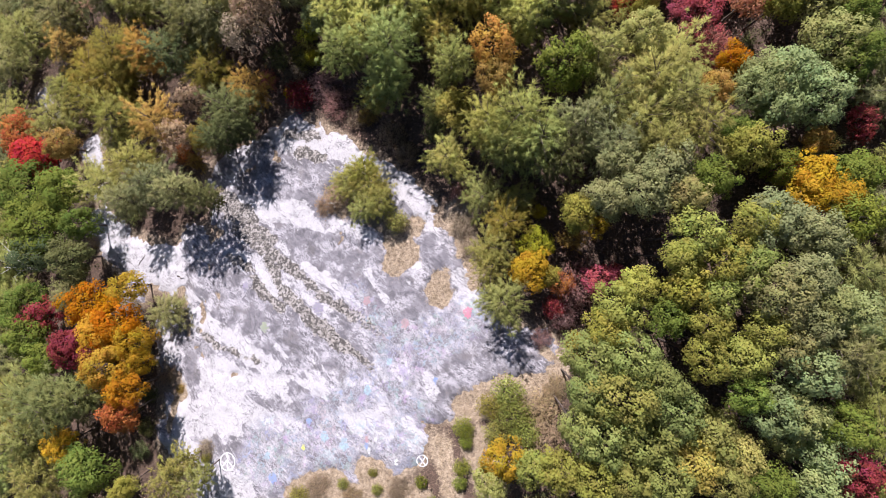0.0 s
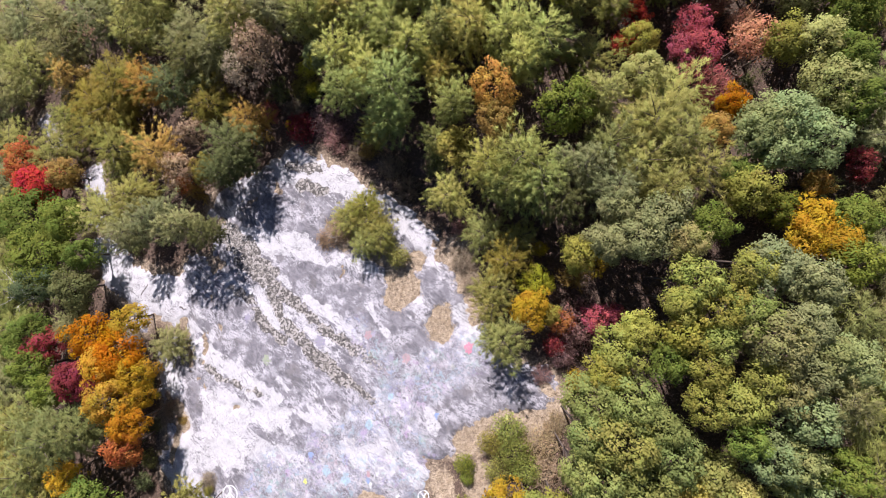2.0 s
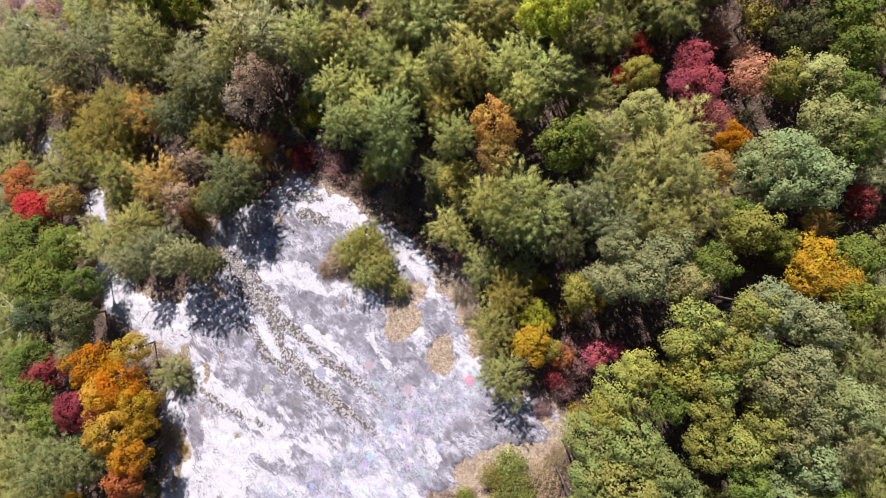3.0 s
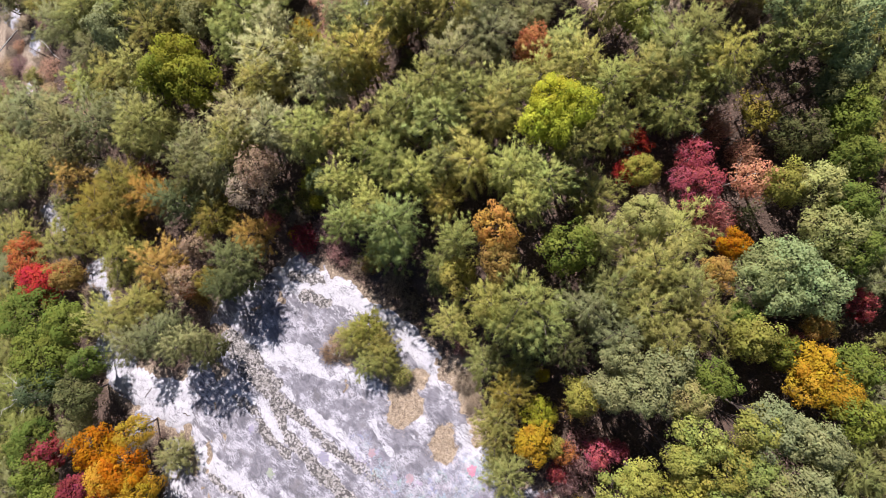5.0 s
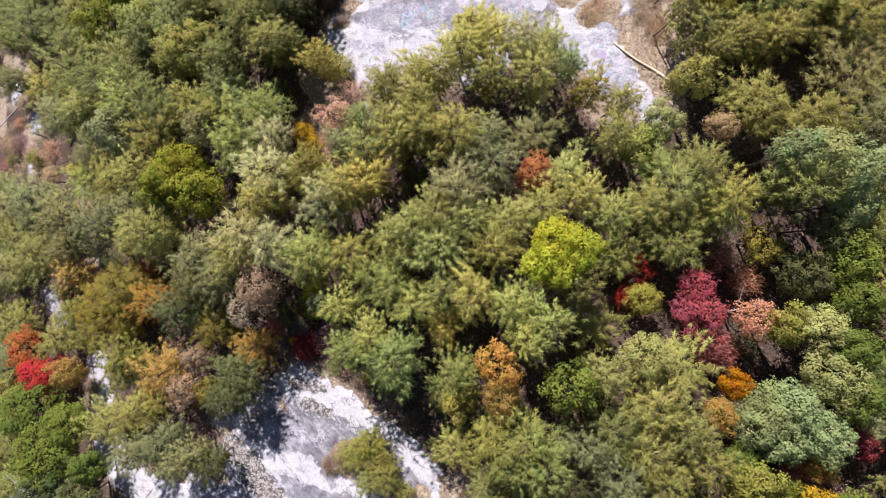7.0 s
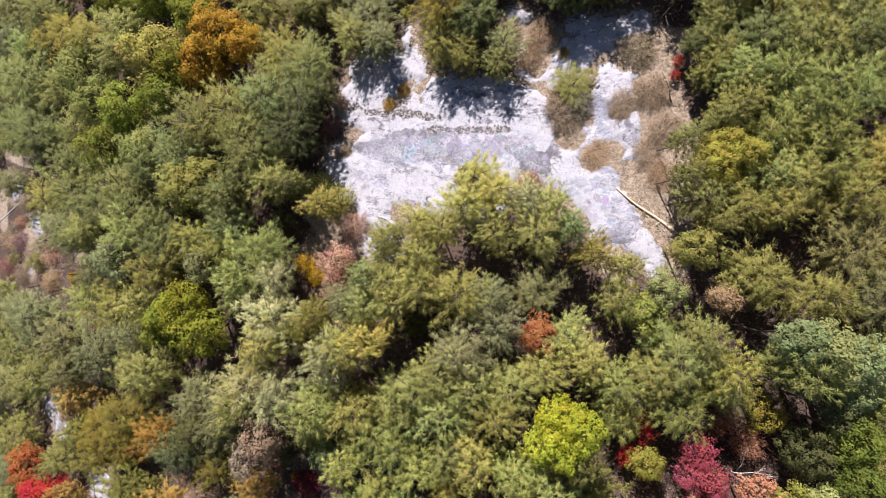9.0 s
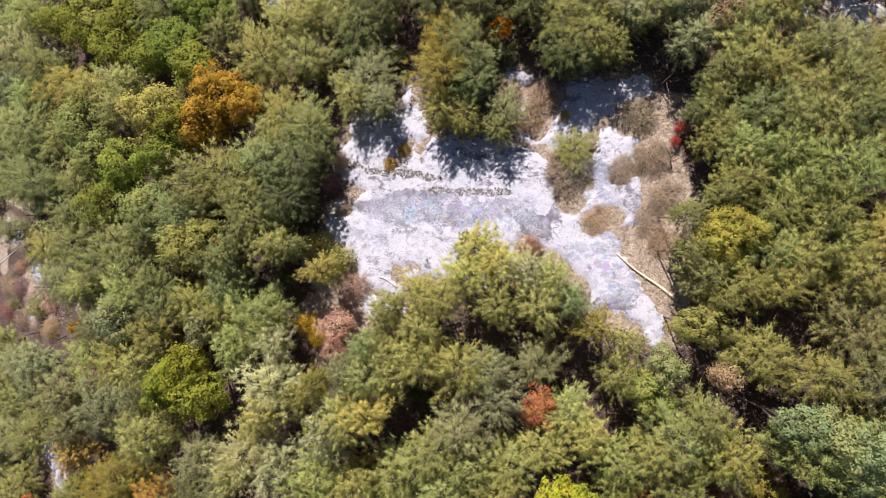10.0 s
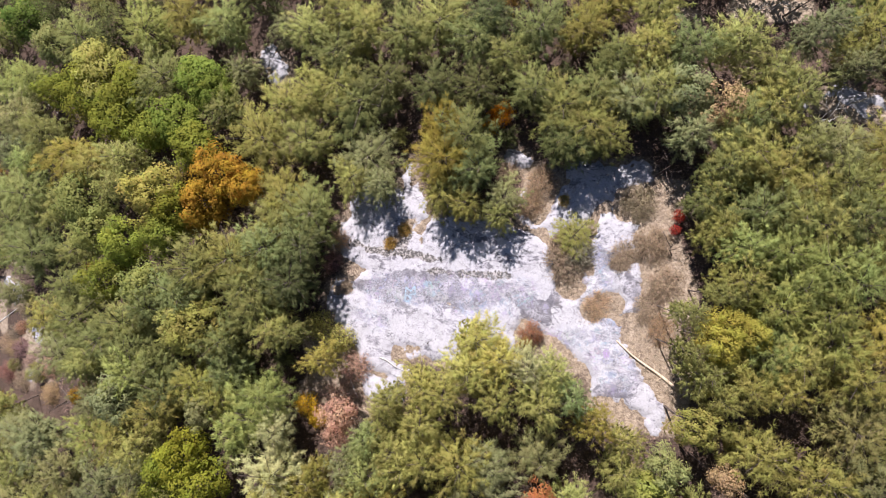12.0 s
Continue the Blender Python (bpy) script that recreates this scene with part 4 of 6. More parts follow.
broadleaf(40.3, -17.5, 15.7, 2.3, 'leaf')
broadleaf(6.5, -24.1, 11.9, 2.7, 'amber')
broadleaf(5.2, -26.0, 12.0, 2.3, 'yellowolive')
broadleaf(9.6, -24.4, 12.3, 2.2, 'yg')
broadleaf(12.7, -24.1, 14.1, 2.6, 'yg')
broadleaf(15.7, -23.9, 15.8, 2.3, 'yg')
broadleaf(22.5, -23.3, 16.2, 2.4, 'green2')
broadleaf(19.2, -23.7, 16.5, 2.2, 'green2')
broadleaf(33.1, -24.0, 14.1, 2.2, 'leaf')
broadleaf(29.6, -24.2, 13.9, 2.0, 'yellowolive')
broadleaf(-16.3, 30.6, 14.1, 1.9, 'dark')
pine(-12.4, 25.1, 18.1, 2.3, 'green')
pine(-68.4, 61.7, 11.6, 3.5, 'greyg')
broadleaf(-52.3, 56.7, 17.0, 3.4, 'greyg')
pine(-44.0, 54.4, 15.9, 3.8, 'olive')
pine(-59.3, 61.5, 14.6, 3.1, 'olive')
pine(-49.5, 60.5, 16.3, 3.4, 'green')
pine(-38.0, 59.9, 14.7, 3.7, 'green')
broadleaf(-42.3, 47.0, 17.1, 3.4, 'lime2')
broadleaf(-36.6, 45.8, 16.2, 3.4, 'lime2')
broadleaf(-39.7, 48.8, 16.1, 3.3, 'lime2')
broadleaf(-36.8, 56.4, 14.4, 2.8, 'greyg')
pine(-34.2, 57.9, 13.9, 3.1, 'green')
pine(-28.8, 55.7, 13.9, 4.0, 'green')
pine(-31.3, 52.9, 14.1, 3.2, 'fern')
pine(-25.1, 53.6, 14.2, 3.1, 'ash')
pine(-27.9, 58.3, 13.6, 3.5, 'green')
pine(-25.0, 48.0, 16.0, 3.8, 'ash')
pine(-25.6, 44.9, 17.1, 3.3, 'sage')
pine(-18.9, 48.3, 18.3, 2.9, 'gold')
pine(-13.8, 45.3, 19.9, 3.5, 'sage')
pine(-10.4, 45.9, 19.2, 3.2, 'sage')
pine(-16.2, 43.6, 19.6, 3.2, 'ash')
pine(-10.6, 50.4, 18.2, 2.7, 'sage')
pine(-6.3, 51.7, 17.4, 2.8, 'sage')
pine(-3.8, 53.0, 17.5, 3.5, 'olive')
pine(0.7, 52.6, 17.1, 3.5, 'olive')
pine(5.0, 52.0, 15.4, 3.1, 'greyg')
pine(-47.9, 49.7, 16.3, 2.9, 'olive')
pine(-55.4, 42.1, 14.3, 3.5, 'greyg')
pine(-43.4, 40.3, 19.2, 3.6, 'olive')
pine(-64.3, 42.7, 13.9, 3.7, 'greyg')
pine(-72.3, 46.4, 13.7, 3.9, 'greyg')
pine(-70.4, 36.5, 14.3, 4.3, 'olive')
pine(-62.8, 38.1, 13.6, 3.7, 'greyg')
pine(-61.8, 33.4, 12.6, 3.3, 'bronze')
pine(-36.9, 35.7, 14.4, 3.9, 'greyg')
pine(-32.7, 33.8, 14.8, 3.6, 'greyg')
pine(-36.4, 32.0, 14.6, 3.2, 'dark')
pine(-27.6, 39.9, 18.1, 3.7, 'ash')
pine(-23.9, 37.4, 18.5, 3.6, 'ash')
pine(-29.4, 36.9, 17.1, 3.0, 'sage')
broadleaf(-25.2, 32.6, 17.2, 2.9, 'brown')
broadleaf(-27.2, 29.6, 15.6, 2.6, 'brown')
pine(-51.5, 31.2, 11.8, 4.2, 'gold')
pine(-43.8, 29.6, 13.3, 3.0, 'bronze')
pine(-56.4, 28.8, 10.4, 4.0, 'gold')
pine(-39.5, 28.5, 14.2, 3.2, 'dark')
pine(-17.2, 37.2, 17.6, 3.0, 'fern')
pine(-14.0, 29.9, 16.6, 2.5, 'fern')
pine(-12.6, 37.7, 17.1, 3.3, 'sage')
pine(-18.7, 35.2, 17.5, 2.6, 'olive')
pine(-7.6, 38.3, 16.3, 3.2, 'sage')
pine(-4.7, 40.2, 17.0, 3.0, 'sage')
pine(-10.0, 34.2, 15.7, 2.8, 'fern')
pine(-6.9, 33.4, 15.5, 3.2, 'fern')
pine(-4.7, 30.5, 16.2, 2.8, 'fern')
pine(-1.9, 41.9, 17.9, 3.1, 'sage')
pine(0.8, 45.0, 18.5, 3.3, 'ash')
pine(-0.6, 37.9, 16.8, 3.0, 'sage')
pine(2.8, 41.0, 17.4, 2.8, 'sage')
pine(-1.1, 32.5, 16.4, 2.4, 'olive')
pine(5.7, 48.5, 15.1, 2.9, 'ash')
broadleaf(11.2, 47.0, 12.9, 2.5, 'russet')
pine(14.7, 47.2, 12.8, 2.8, 'sage')
pine(17.0, 44.5, 13.7, 2.7, 'sage')
pine(11.7, 42.6, 14.2, 3.1, 'sage')
pine(7.5, 41.1, 15.9, 3.1, 'sage')
pine(19.7, 41.7, 13.8, 2.7, 'fern')
pine(21.7, 36.7, 9.3, 2.9, 'fern')
broadleaf(10.6, 35.8, 19.6, 2.3, 'lime')
broadleaf(14.5, 37.4, 19.2, 2.3, 'lime')
broadleaf(12.3, 38.3, 19.8, 2.4, 'lime')
broadleaf(12.4, 35.3, 19.8, 2.1, 'lime')
pine(5.4, 37.5, 17.1, 2.8, 'olive')
pine(3.4, 32.2, 17.0, 3.1, 'sage')
pine(7.2, 30.7, 17.6, 2.8, 'fern')
pine(11.4, 29.3, 18.2, 3.2, 'fern')
pine(8.9, 26.9, 17.6, 2.3, 'fern')
broadleaf(24.9, 31.1, 8.2, 2.1, 'yg')
broadleaf(35.8, 29.3, 12.0, 2.4, 'pinktan')
pine(27.3, 38.2, 11.6, 3.2, 'green')
broadleaf(23.6, 50.2, 13.2, 2.7, 'yg')
broadleaf(25.5, 47.9, 11.8, 2.0, 'yg')
pine(21.1, 52.0, 13.3, 2.7, 'olive')
broadleaf(26.1, 52.9, 13.5, 2.7, 'pale')
pine(26.6, 45.0, 14.6, 3.8, 'olive')
pine(29.9, 46.8, 14.5, 3.2, 'olive')
pine(25.6, 42.4, 13.7, 3.0, 'olive')
pine(32.8, 43.6, 15.0, 2.6, 'green')
pine(32.3, 41.0, 13.2, 2.6, 'green')
broadleaf(32.5, 51.9, 13.0, 2.0, 'tan')
pine(38.4, 43.7, 18.9, 3.1, 'green')
broadleaf(37.9, 47.9, 19.2, 2.7, 'teal')
broadleaf(40.7, 46.8, 19.9, 2.9, 'teal')
broadleaf(43.9, 45.8, 18.7, 2.7, 'teal')
broadleaf(45.0, 42.3, 15.6, 2.5, 'teal')
broadleaf(45.8, 36.5, 13.3, 2.9, 'leaf')
broadleaf(46.0, 31.5, 13.2, 2.6, 'leaf')
broadleaf(43.5, 39.5, 13.8, 2.2, 'dark')
broadleaf(42.6, 28.3, 13.1, 2.7, 'pale')
broadleaf(38.9, 28.4, 12.7, 2.5, 'yg')
broadleaf(45.5, 26.1, 13.5, 2.4, 'leaf')
broadleaf(41.3, 34.4, 11.9, 2.4, 'dark')
pine(15.2, 33.3, 17.5, 2.5, 'olive')
broadleaf(-73.0, 109.9, 10.7, 3.1, 'yg2')
broadleaf(-63.7, 109.1, 11.5, 5.0, 'yg2')
broadleaf(-57.4, 102.9, 12.5, 4.8, 'yg2')
broadleaf(-60.9, 111.6, 11.5, 4.5, 'yellowolive')
broadleaf(-54.1, 107.3, 12.2, 4.2, 'yg2')
pine(-46.7, 108.8, 13.0, 4.2, 'deep')
broadleaf(-40.3, 108.0, 13.0, 3.9, 'yg2')
broadleaf(-37.1, 104.7, 12.9, 3.2, 'leaf')
broadleaf(-44.6, 101.1, 12.9, 4.5, 'yg2')
broadleaf(-40.8, 96.9, 13.4, 4.1, 'yg2')
broadleaf(-48.7, 99.6, 13.4, 3.6, 'yg2')
pine(-75.1, 102.2, 13.1, 4.1, 'olive')
pine(-67.4, 97.3, 13.2, 4.5, 'yellowolive')
pine(-61.0, 94.2, 14.1, 3.8, 'olive')
pine(-54.5, 95.3, 14.6, 3.3, 'olive')
broadleaf(-46.8, 88.5, 17.8, 4.3, 'yellowolive')
broadleaf(-42.9, 85.8, 16.9, 3.9, 'yg2')
broadleaf(-44.9, 82.5, 16.5, 3.3, 'yg2')
broadleaf(-35.3, 91.5, 15.6, 3.9, 'orange2')
broadleaf(-31.3, 89.7, 14.5, 3.3, 'orange2')
broadleaf(-37.6, 87.4, 15.6, 3.9, 'orange2')
broadleaf(-39.5, 84.4, 13.3, 2.4, 'orange2')
broadleaf(-63.1, 88.5, 14.6, 4.4, 'green2')
pine(-78.2, 90.2, 12.5, 4.2, 'olive')
pine(-75.8, 79.7, 11.0, 5.6, 'deep')
broadleaf(-60.0, 83.5, 14.5, 3.4, 'green2')
pine(-54.5, 90.5, 15.5, 3.3, 'olive')
broadleaf(-53.2, 81.2, 15.5, 3.8, 'yg2')
broadleaf(-57.2, 75.0, 14.5, 3.7, 'yg2')
broadleaf(-48.7, 74.0, 15.1, 3.7, 'green2')
pine(-82.1, 85.5, 11.8, 4.2, 'deep')
pine(-66.1, 73.5, 13.1, 3.9, 'deep')
pine(-35.3, 101.9, 12.7, 3.1, 'olive')
pine(-28.8, 97.1, 11.4, 4.3, 'olive')
pine(-25.1, 102.0, 11.5, 3.9, 'olive')
pine(-21.6, 95.8, 10.6, 3.9, 'olive')
pine(-20.7, 103.4, 11.1, 3.5, 'olive')
pine(-25.4, 88.5, 9.5, 4.3, 'olive')
pine(-21.0, 85.5, 10.4, 3.8, 'olive')
pine(-17.1, 104.9, 10.5, 4.2, 'olive')
pine(-12.9, 102.3, 9.2, 4.2, 'deep')
pine(-9.4, 105.1, 10.1, 3.8, 'dark')
pine(-12.3, 94.1, 7.6, 4.4, 'greyg')
pine(-14.8, 90.7, 8.2, 3.7, 'olive')
pine(-10.2, 89.5, 8.4, 3.3, 'greyg')
pine(-26.4, 83.2, 12.1, 3.3, 'olive')
pine(-38.2, 77.2, 15.5, 4.5, 'deep')
pine(-32.4, 78.7, 15.9, 4.4, 'deep')
pine(-27.4, 80.3, 14.6, 3.9, 'deep')
pine(-30.3, 74.6, 15.5, 4.1, 'deep')
pine(-23.7, 74.7, 14.3, 3.5, 'dark')
pine(-21.7, 80.3, 12.5, 3.3, 'dark')
broadleaf(-37.7, 68.0, 15.6, 3.8, 'yellowolive')
broadleaf(-41.8, 68.0, 15.5, 3.4, 'yellowolive')
pine(-33.8, 66.4, 15.3, 3.3, 'deep')
pine(-28.7, 72.1, 15.1, 4.0, 'deep')
pine(-25.9, 68.1, 14.5, 3.5, 'olive')
pine(-23.1, 67.5, 14.4, 3.0, 'deep')
pine(-41.0, 72.3, 15.5, 3.4, 'deep')
pine(-51.8, 67.8, 14.8, 4.1, 'deep')
pine(-56.4, 66.0, 14.8, 4.3, 'deep')
pine(-64.0, 68.5, 13.2, 4.4, 'deep')
pine(-47.2, 70.5, 15.1, 3.6, 'deep')
pine(-51.3, 63.5, 15.1, 3.7, 'deep')
pine(-33.3, 61.5, 13.9, 3.5, 'deep')
pine(-43.2, 58.1, 15.5, 3.5, 'deep')
pine(-46.9, 61.3, 15.8, 3.1, 'deep')
pine(-62.3, 60.3, 13.1, 3.2, 'deep')
pine(-18.1, 64.3, 14.8, 2.9, 'olive')
pine(-1.9, 97.3, 11.2, 3.6, 'gold')
pine(2.6, 95.3, 11.5, 3.9, 'deep')
pine(-0.4, 92.4, 11.4, 3.9, 'gold')
pine(4.2, 91.0, 10.4, 3.5, 'deep')
pine(-1.3, 88.0, 8.8, 3.3, 'olive')
pine(2.2, 86.6, 8.2, 3.3, 'olive')
pine(7.9, 87.4, 7.2, 2.5, 'greyg')
pine(6.9, 84.4, 7.4, 2.7, 'olive')
pine(4.2, 102.4, 11.4, 3.1, 'dark')
pine(11.7, 101.9, 11.0, 3.5, 'deep')
pine(15.4, 99.4, 10.4, 3.5, 'olive')
pine(15.3, 94.7, 10.5, 3.3, 'deep')
pine(19.0, 96.8, 10.3, 3.8, 'olive')
pine(19.8, 101.4, 10.4, 3.5, 'deep')
pine(21.8, 95.2, 9.6, 2.5, 'olive')
pine(16.9, 94.0, 9.2, 2.4, 'deep')
pine(24.6, 99.4, 10.7, 3.7, 'greyg')
pine(-2.1, 103.3, 11.1, 3.5, 'dark')
pine(27.9, 101.2, 11.3, 3.4, 'olive')
broadleaf(31.7, 99.9, 11.9, 3.6, 'greyg')
broadleaf(34.8, 98.0, 12.3, 2.8, 'tan')
pine(37.8, 96.3, 12.5, 3.2, 'deep')
pine(40.5, 98.3, 12.6, 3.2, 'olive')
pine(43.6, 99.4, 12.7, 3.0, 'deep')
pine(38.1, 92.0, 12.6, 3.7, 'olive')
pine(35.2, 90.2, 11.8, 3.2, 'deep')
pine(41.1, 89.7, 12.7, 3.4, 'olive')
pine(44.4, 92.3, 12.9, 3.0, 'deep')
pine(47.1, 92.7, 13.1, 3.4, 'greyg')
pine(47.8, 87.7, 13.8, 3.3, 'deep')
pine(43.6, 87.3, 13.5, 3.3, 'olive')
pine(48.5, 83.6, 14.1, 3.1, 'deep')
pine(31.5, 94.9, 11.8, 2.9, 'greyg')
pine(33.5, 85.7, 9.6, 3.5, 'deep')
pine(35.2, 87.6, 10.4, 2.9, 'olive')
pine(33.8, 81.4, 10.1, 2.2, 'olive')
pine(35.4, 83.2, 10.9, 3.0, 'olive')
pine(38.6, 84.2, 12.4, 3.2, 'deep')
pine(42.0, 83.9, 13.9, 3.3, 'olive')
pine(44.9, 82.4, 14.1, 3.3, 'olive')
pine(37.0, 79.9, 13.8, 2.8, 'green')
pine(35.4, 75.9, 14.6, 3.1, 'olive')
pine(39.4, 72.5, 14.3, 3.0, 'green')
pine(44.3, 77.7, 14.8, 3.2, 'green')
pine(47.3, 75.6, 15.3, 3.2, 'green')
pine(45.1, 72.5, 14.9, 3.2, 'green')
pine(39.9, 79.3, 14.1, 2.9, 'green')
pine(33.4, 74.0, 14.5, 2.4, 'olive')
pine(41.8, 75.2, 14.6, 2.6, 'green')
broadleaf(33.9, 70.5, 14.4, 2.8, 'amber2')
broadleaf(32.3, 68.5, 14.4, 2.5, 'amber2')
broadleaf(36.0, 69.2, 14.3, 2.2, 'amber2')
broadleaf(34.8, 65.8, 12.1, 2.0, 'yellowolive')
pine(30.6, 64.4, 14.3, 2.9, 'olive')
pine(29.2, 71.9, 14.3, 2.3, 'olive')
pine(32.3, 61.3, 14.3, 2.6, 'olive')
pine(38.3, 67.3, 13.8, 3.3, 'green')
pine(41.3, 66.0, 13.5, 3.3, 'olive')
pine(39.2, 62.7, 13.8, 2.9, 'olive')
pine(45.3, 68.6, 14.0, 3.2, 'green')
pine(47.3, 64.2, 14.0, 3.2, 'olive')
pine(35.4, 62.8, 14.1, 2.9, 'olive')
pine(28.9, 67.3, 14.3, 2.3, 'olive')
pine(2.9, 67.8, 12.8, 4.4, 'sage')
pine(-3.6, 61.8, 14.0, 3.2, 'sage')
pine(-8.8, 56.8, 14.8, 3.0, 'olive')
pine(6.0, 65.7, 14.8, 3.7, 'sage')
pine(1.9, 63.9, 15.4, 3.6, 'sage')
pine(10.0, 64.3, 14.5, 3.4, 'ash')
pine(13.0, 64.0, 14.3, 2.9, 'sage')
pine(-1.3, 60.7, 16.4, 3.1, 'olive')
pine(15.3, 61.0, 14.1, 3.0, 'olive')
pine(5.7, 60.1, 15.2, 3.5, 'olive')
pine(11.3, 59.5, 14.3, 3.2, 'olive')
pine(-7.8, 59.8, 16.6, 2.9, 'olive')
pine(-4.1, 57.3, 17.2, 2.8, 'olive')
pine(17.9, 57.6, 13.8, 2.3, 'yellowolive')
broadleaf(29.7, 58.0, 14.3, 2.9, 'yellowolive')
broadleaf(-80.6, 123.7, 13.0, 4.2, 'leaf')
broadleaf(-73.1, 118.2, 12.6, 4.1, 'pale')
pine(-66.3, 118.2, 12.1, 4.0, 'olive')
pine(-50.9, 116.1, 12.6, 4.3, 'green')
pine(-42.9, 118.1, 13.0, 4.0, 'olive')
pine(-35.7, 116.2, 12.9, 3.5, 'olive')
pine(-20.7, 112.9, 11.9, 3.4, 'olive')
pine(-17.2, 109.3, 11.3, 3.3, 'deep')
pine(-12.9, 113.1, 11.5, 3.8, 'olive')
pine(-6.2, 111.6, 11.3, 3.7, 'deep')
pine(-1.3, 112.7, 11.6, 3.7, 'olive')
pine(3.4, 109.8, 11.6, 3.5, 'deep')
pine(8.0, 107.0, 11.5, 3.3, 'olive')
pine(12.5, 110.6, 11.5, 3.5, 'deep')
pine(18.4, 110.1, 11.4, 3.5, 'olive')
pine(22.6, 106.0, 11.1, 3.3, 'deep')
pine(26.7, 107.1, 11.6, 3.2, 'olive')
pine(31.9, 106.5, 12.1, 3.3, 'deep')
pine(37.7, 106.7, 12.5, 3.3, 'olive')
pine(41.2, 102.8, 12.6, 3.1, 'deep')
pine(47.0, 108.1, 12.9, 3.0, 'greyg')
pine(50.2, 102.1, 13.1, 2.7, 'greyg')
pine(-81.8, 105.7, 13.1, 4.2, 'greyg')
pine(-16.3, 115.4, 11.9, 3.3, 'deep')
pine(5.7, 113.1, 11.8, 3.4, 'dark')
pine(-11.5, 55.0, 17.2, 2.5, 'olive')
pine(-7.8, 54.0, 17.4, 2.6, 'olive')
pine(-14.2, 51.3, 18.3, 2.6, 'greyg')
pine(21.7, 56.0, 13.6, 2.3, 'olive')
pine(-86.3, 7.3, 7.7, 3.4, 'olive')
pine(-86.1, 13.0, 7.5, 3.4, 'green')
pine(-85.8, 18.6, 7.8, 3.4, 'greyg')
pine(-86.1, 25.1, 9.2, 3.4, 'greyg')
pine(-85.5, 30.8, 10.5, 3.4, 'greyg')
pine(-86.2, 36.5, 10.9, 3.4, 'green')
pine(-86.2, 42.8, 11.8, 3.4, 'olive')
pine(-86.0, 49.3, 10.7, 3.4, 'olive')
pine(-85.8, 71.4, 8.4, 3.4, 'greyg')
pine(-85.6, 92.2, 10.5, 3.4, 'olive')
pine(-86.2, 98.7, 10.6, 3.4, 'greyg')
pine(-85.7, 112.2, 9.5, 3.4, 'green')
pine(-84.2, 0.9, 9.3, 3.4, 'olive')
pine(-83.4, -4.7, 10.2, 3.4, 'olive')
pine(-81.5, -11.4, 9.3, 3.4, 'olive')
pine(-79.6, -17.2, 9.4, 3.4, 'green')
pine(-80.1, 5.6, 8.5, 3.4, 'olive')
pine(-79.8, 11.8, 7.2, 3.4, 'olive')
pine(-79.6, 17.2, 8.0, 3.4, 'greyg')
pine(-79.5, 23.6, 7.7, 3.4, 'olive')
pine(-79.5, 34.3, 10.8, 3.4, 'greyg')
pine(-80.1, 39.6, 9.4, 3.4, 'olive')
pine(-80.3, 46.4, 9.7, 3.4, 'greyg')
pine(-79.8, 96.7, 11.6, 3.4, 'green')
pine(-80.4, 113.7, 10.8, 3.4, 'green')
pine(-78.4, -0.3, 8.5, 3.4, 'olive')
pine(-77.4, -27.5, 10.5, 3.4, 'olive')
pine(-77.1, -7.0, 9.9, 3.4, 'green')
pine(-75.8, -33.3, 10.7, 3.4, 'green')
pine(-75.1, -21.6, 10.0, 3.4, 'greyg')
pine(-75.7, -12.5, 9.3, 3.4, 'olive')
pine(-73.6, 4.1, 8.6, 3.4, 'olive')
pine(-73.6, 67.3, 10.2, 3.4, 'olive')
pine(-72.2, -2.2, 9.6, 3.4, 'green')
pine(-71.2, -38.2, 10.6, 3.4, 'greyg')
pine(-70.9, -28.9, 10.2, 3.4, 'green')
pine(-71.1, -17.1, 9.2, 3.4, 'greyg')
pine(-71.3, -8.0, 8.2, 3.4, 'green')
pine(-70.8, 87.8, 10.2, 3.4, 'olive')
pine(-69.8, -23.4, 12.2, 3.4, 'olive')
pine(-66.9, -33.6, 12.1, 3.4, 'green')
pine(-66.1, 22.5, 8.1, 3.4, 'olive')
pine(-66.1, 80.1, 10.5, 3.4, 'olive')
pine(-65.3, -27.2, 11.6, 3.4, 'olive')
pine(-64.0, -21.9, 11.8, 3.4, 'olive')
pine(-61.7, -38.3, 10.3, 3.4, 'olive')
pine(-60.7, 49.2, 11.3, 3.4, 'green')
pine(-59.1, 55.3, 11.6, 3.4, 'greyg')
pine(-54.5, -38.3, 10.7, 3.4, 'greyg')
pine(-54.1, 49.1, 12.3, 3.4, 'olive')
pine(-53.2, 10.3, 8.4, 3.4, 'olive')
pine(-49.9, 38.7, 12.4, 3.4, 'olive')
pine(-48.5, -37.9, 10.2, 3.4, 'olive')
pine(-47.2, 13.2, 11.0, 3.4, 'olive')
pine(-42.5, -38.5, 10.7, 3.4, 'green')
pine(-19.6, -37.9, 10.9, 3.4, 'greyg')
pine(-14.1, -37.8, 10.5, 3.4, 'green')
pine(-7.6, -37.6, 9.5, 3.4, 'olive')
pine(-2.4, -37.6, 9.6, 3.4, 'olive')
pine(3.8, -38.1, 10.4, 3.4, 'olive')
pine(10.0, -37.8, 10.0, 3.4, 'green')
pine(11.0, -31.7, 11.4, 3.4, 'greyg')
pine(11.6, 51.8, 10.3, 3.4, 'greyg')
pine(15.7, -38.0, 12.7, 3.4, 'greyg')
pine(17.9, -31.6, 12.1, 3.4, 'olive')
pine(17.6, 28.4, 11.1, 3.4, 'sage')
pine(22.2, -37.8, 11.5, 3.4, 'olive')
pine(22.1, 115.2, 9.3, 3.4, 'olive')
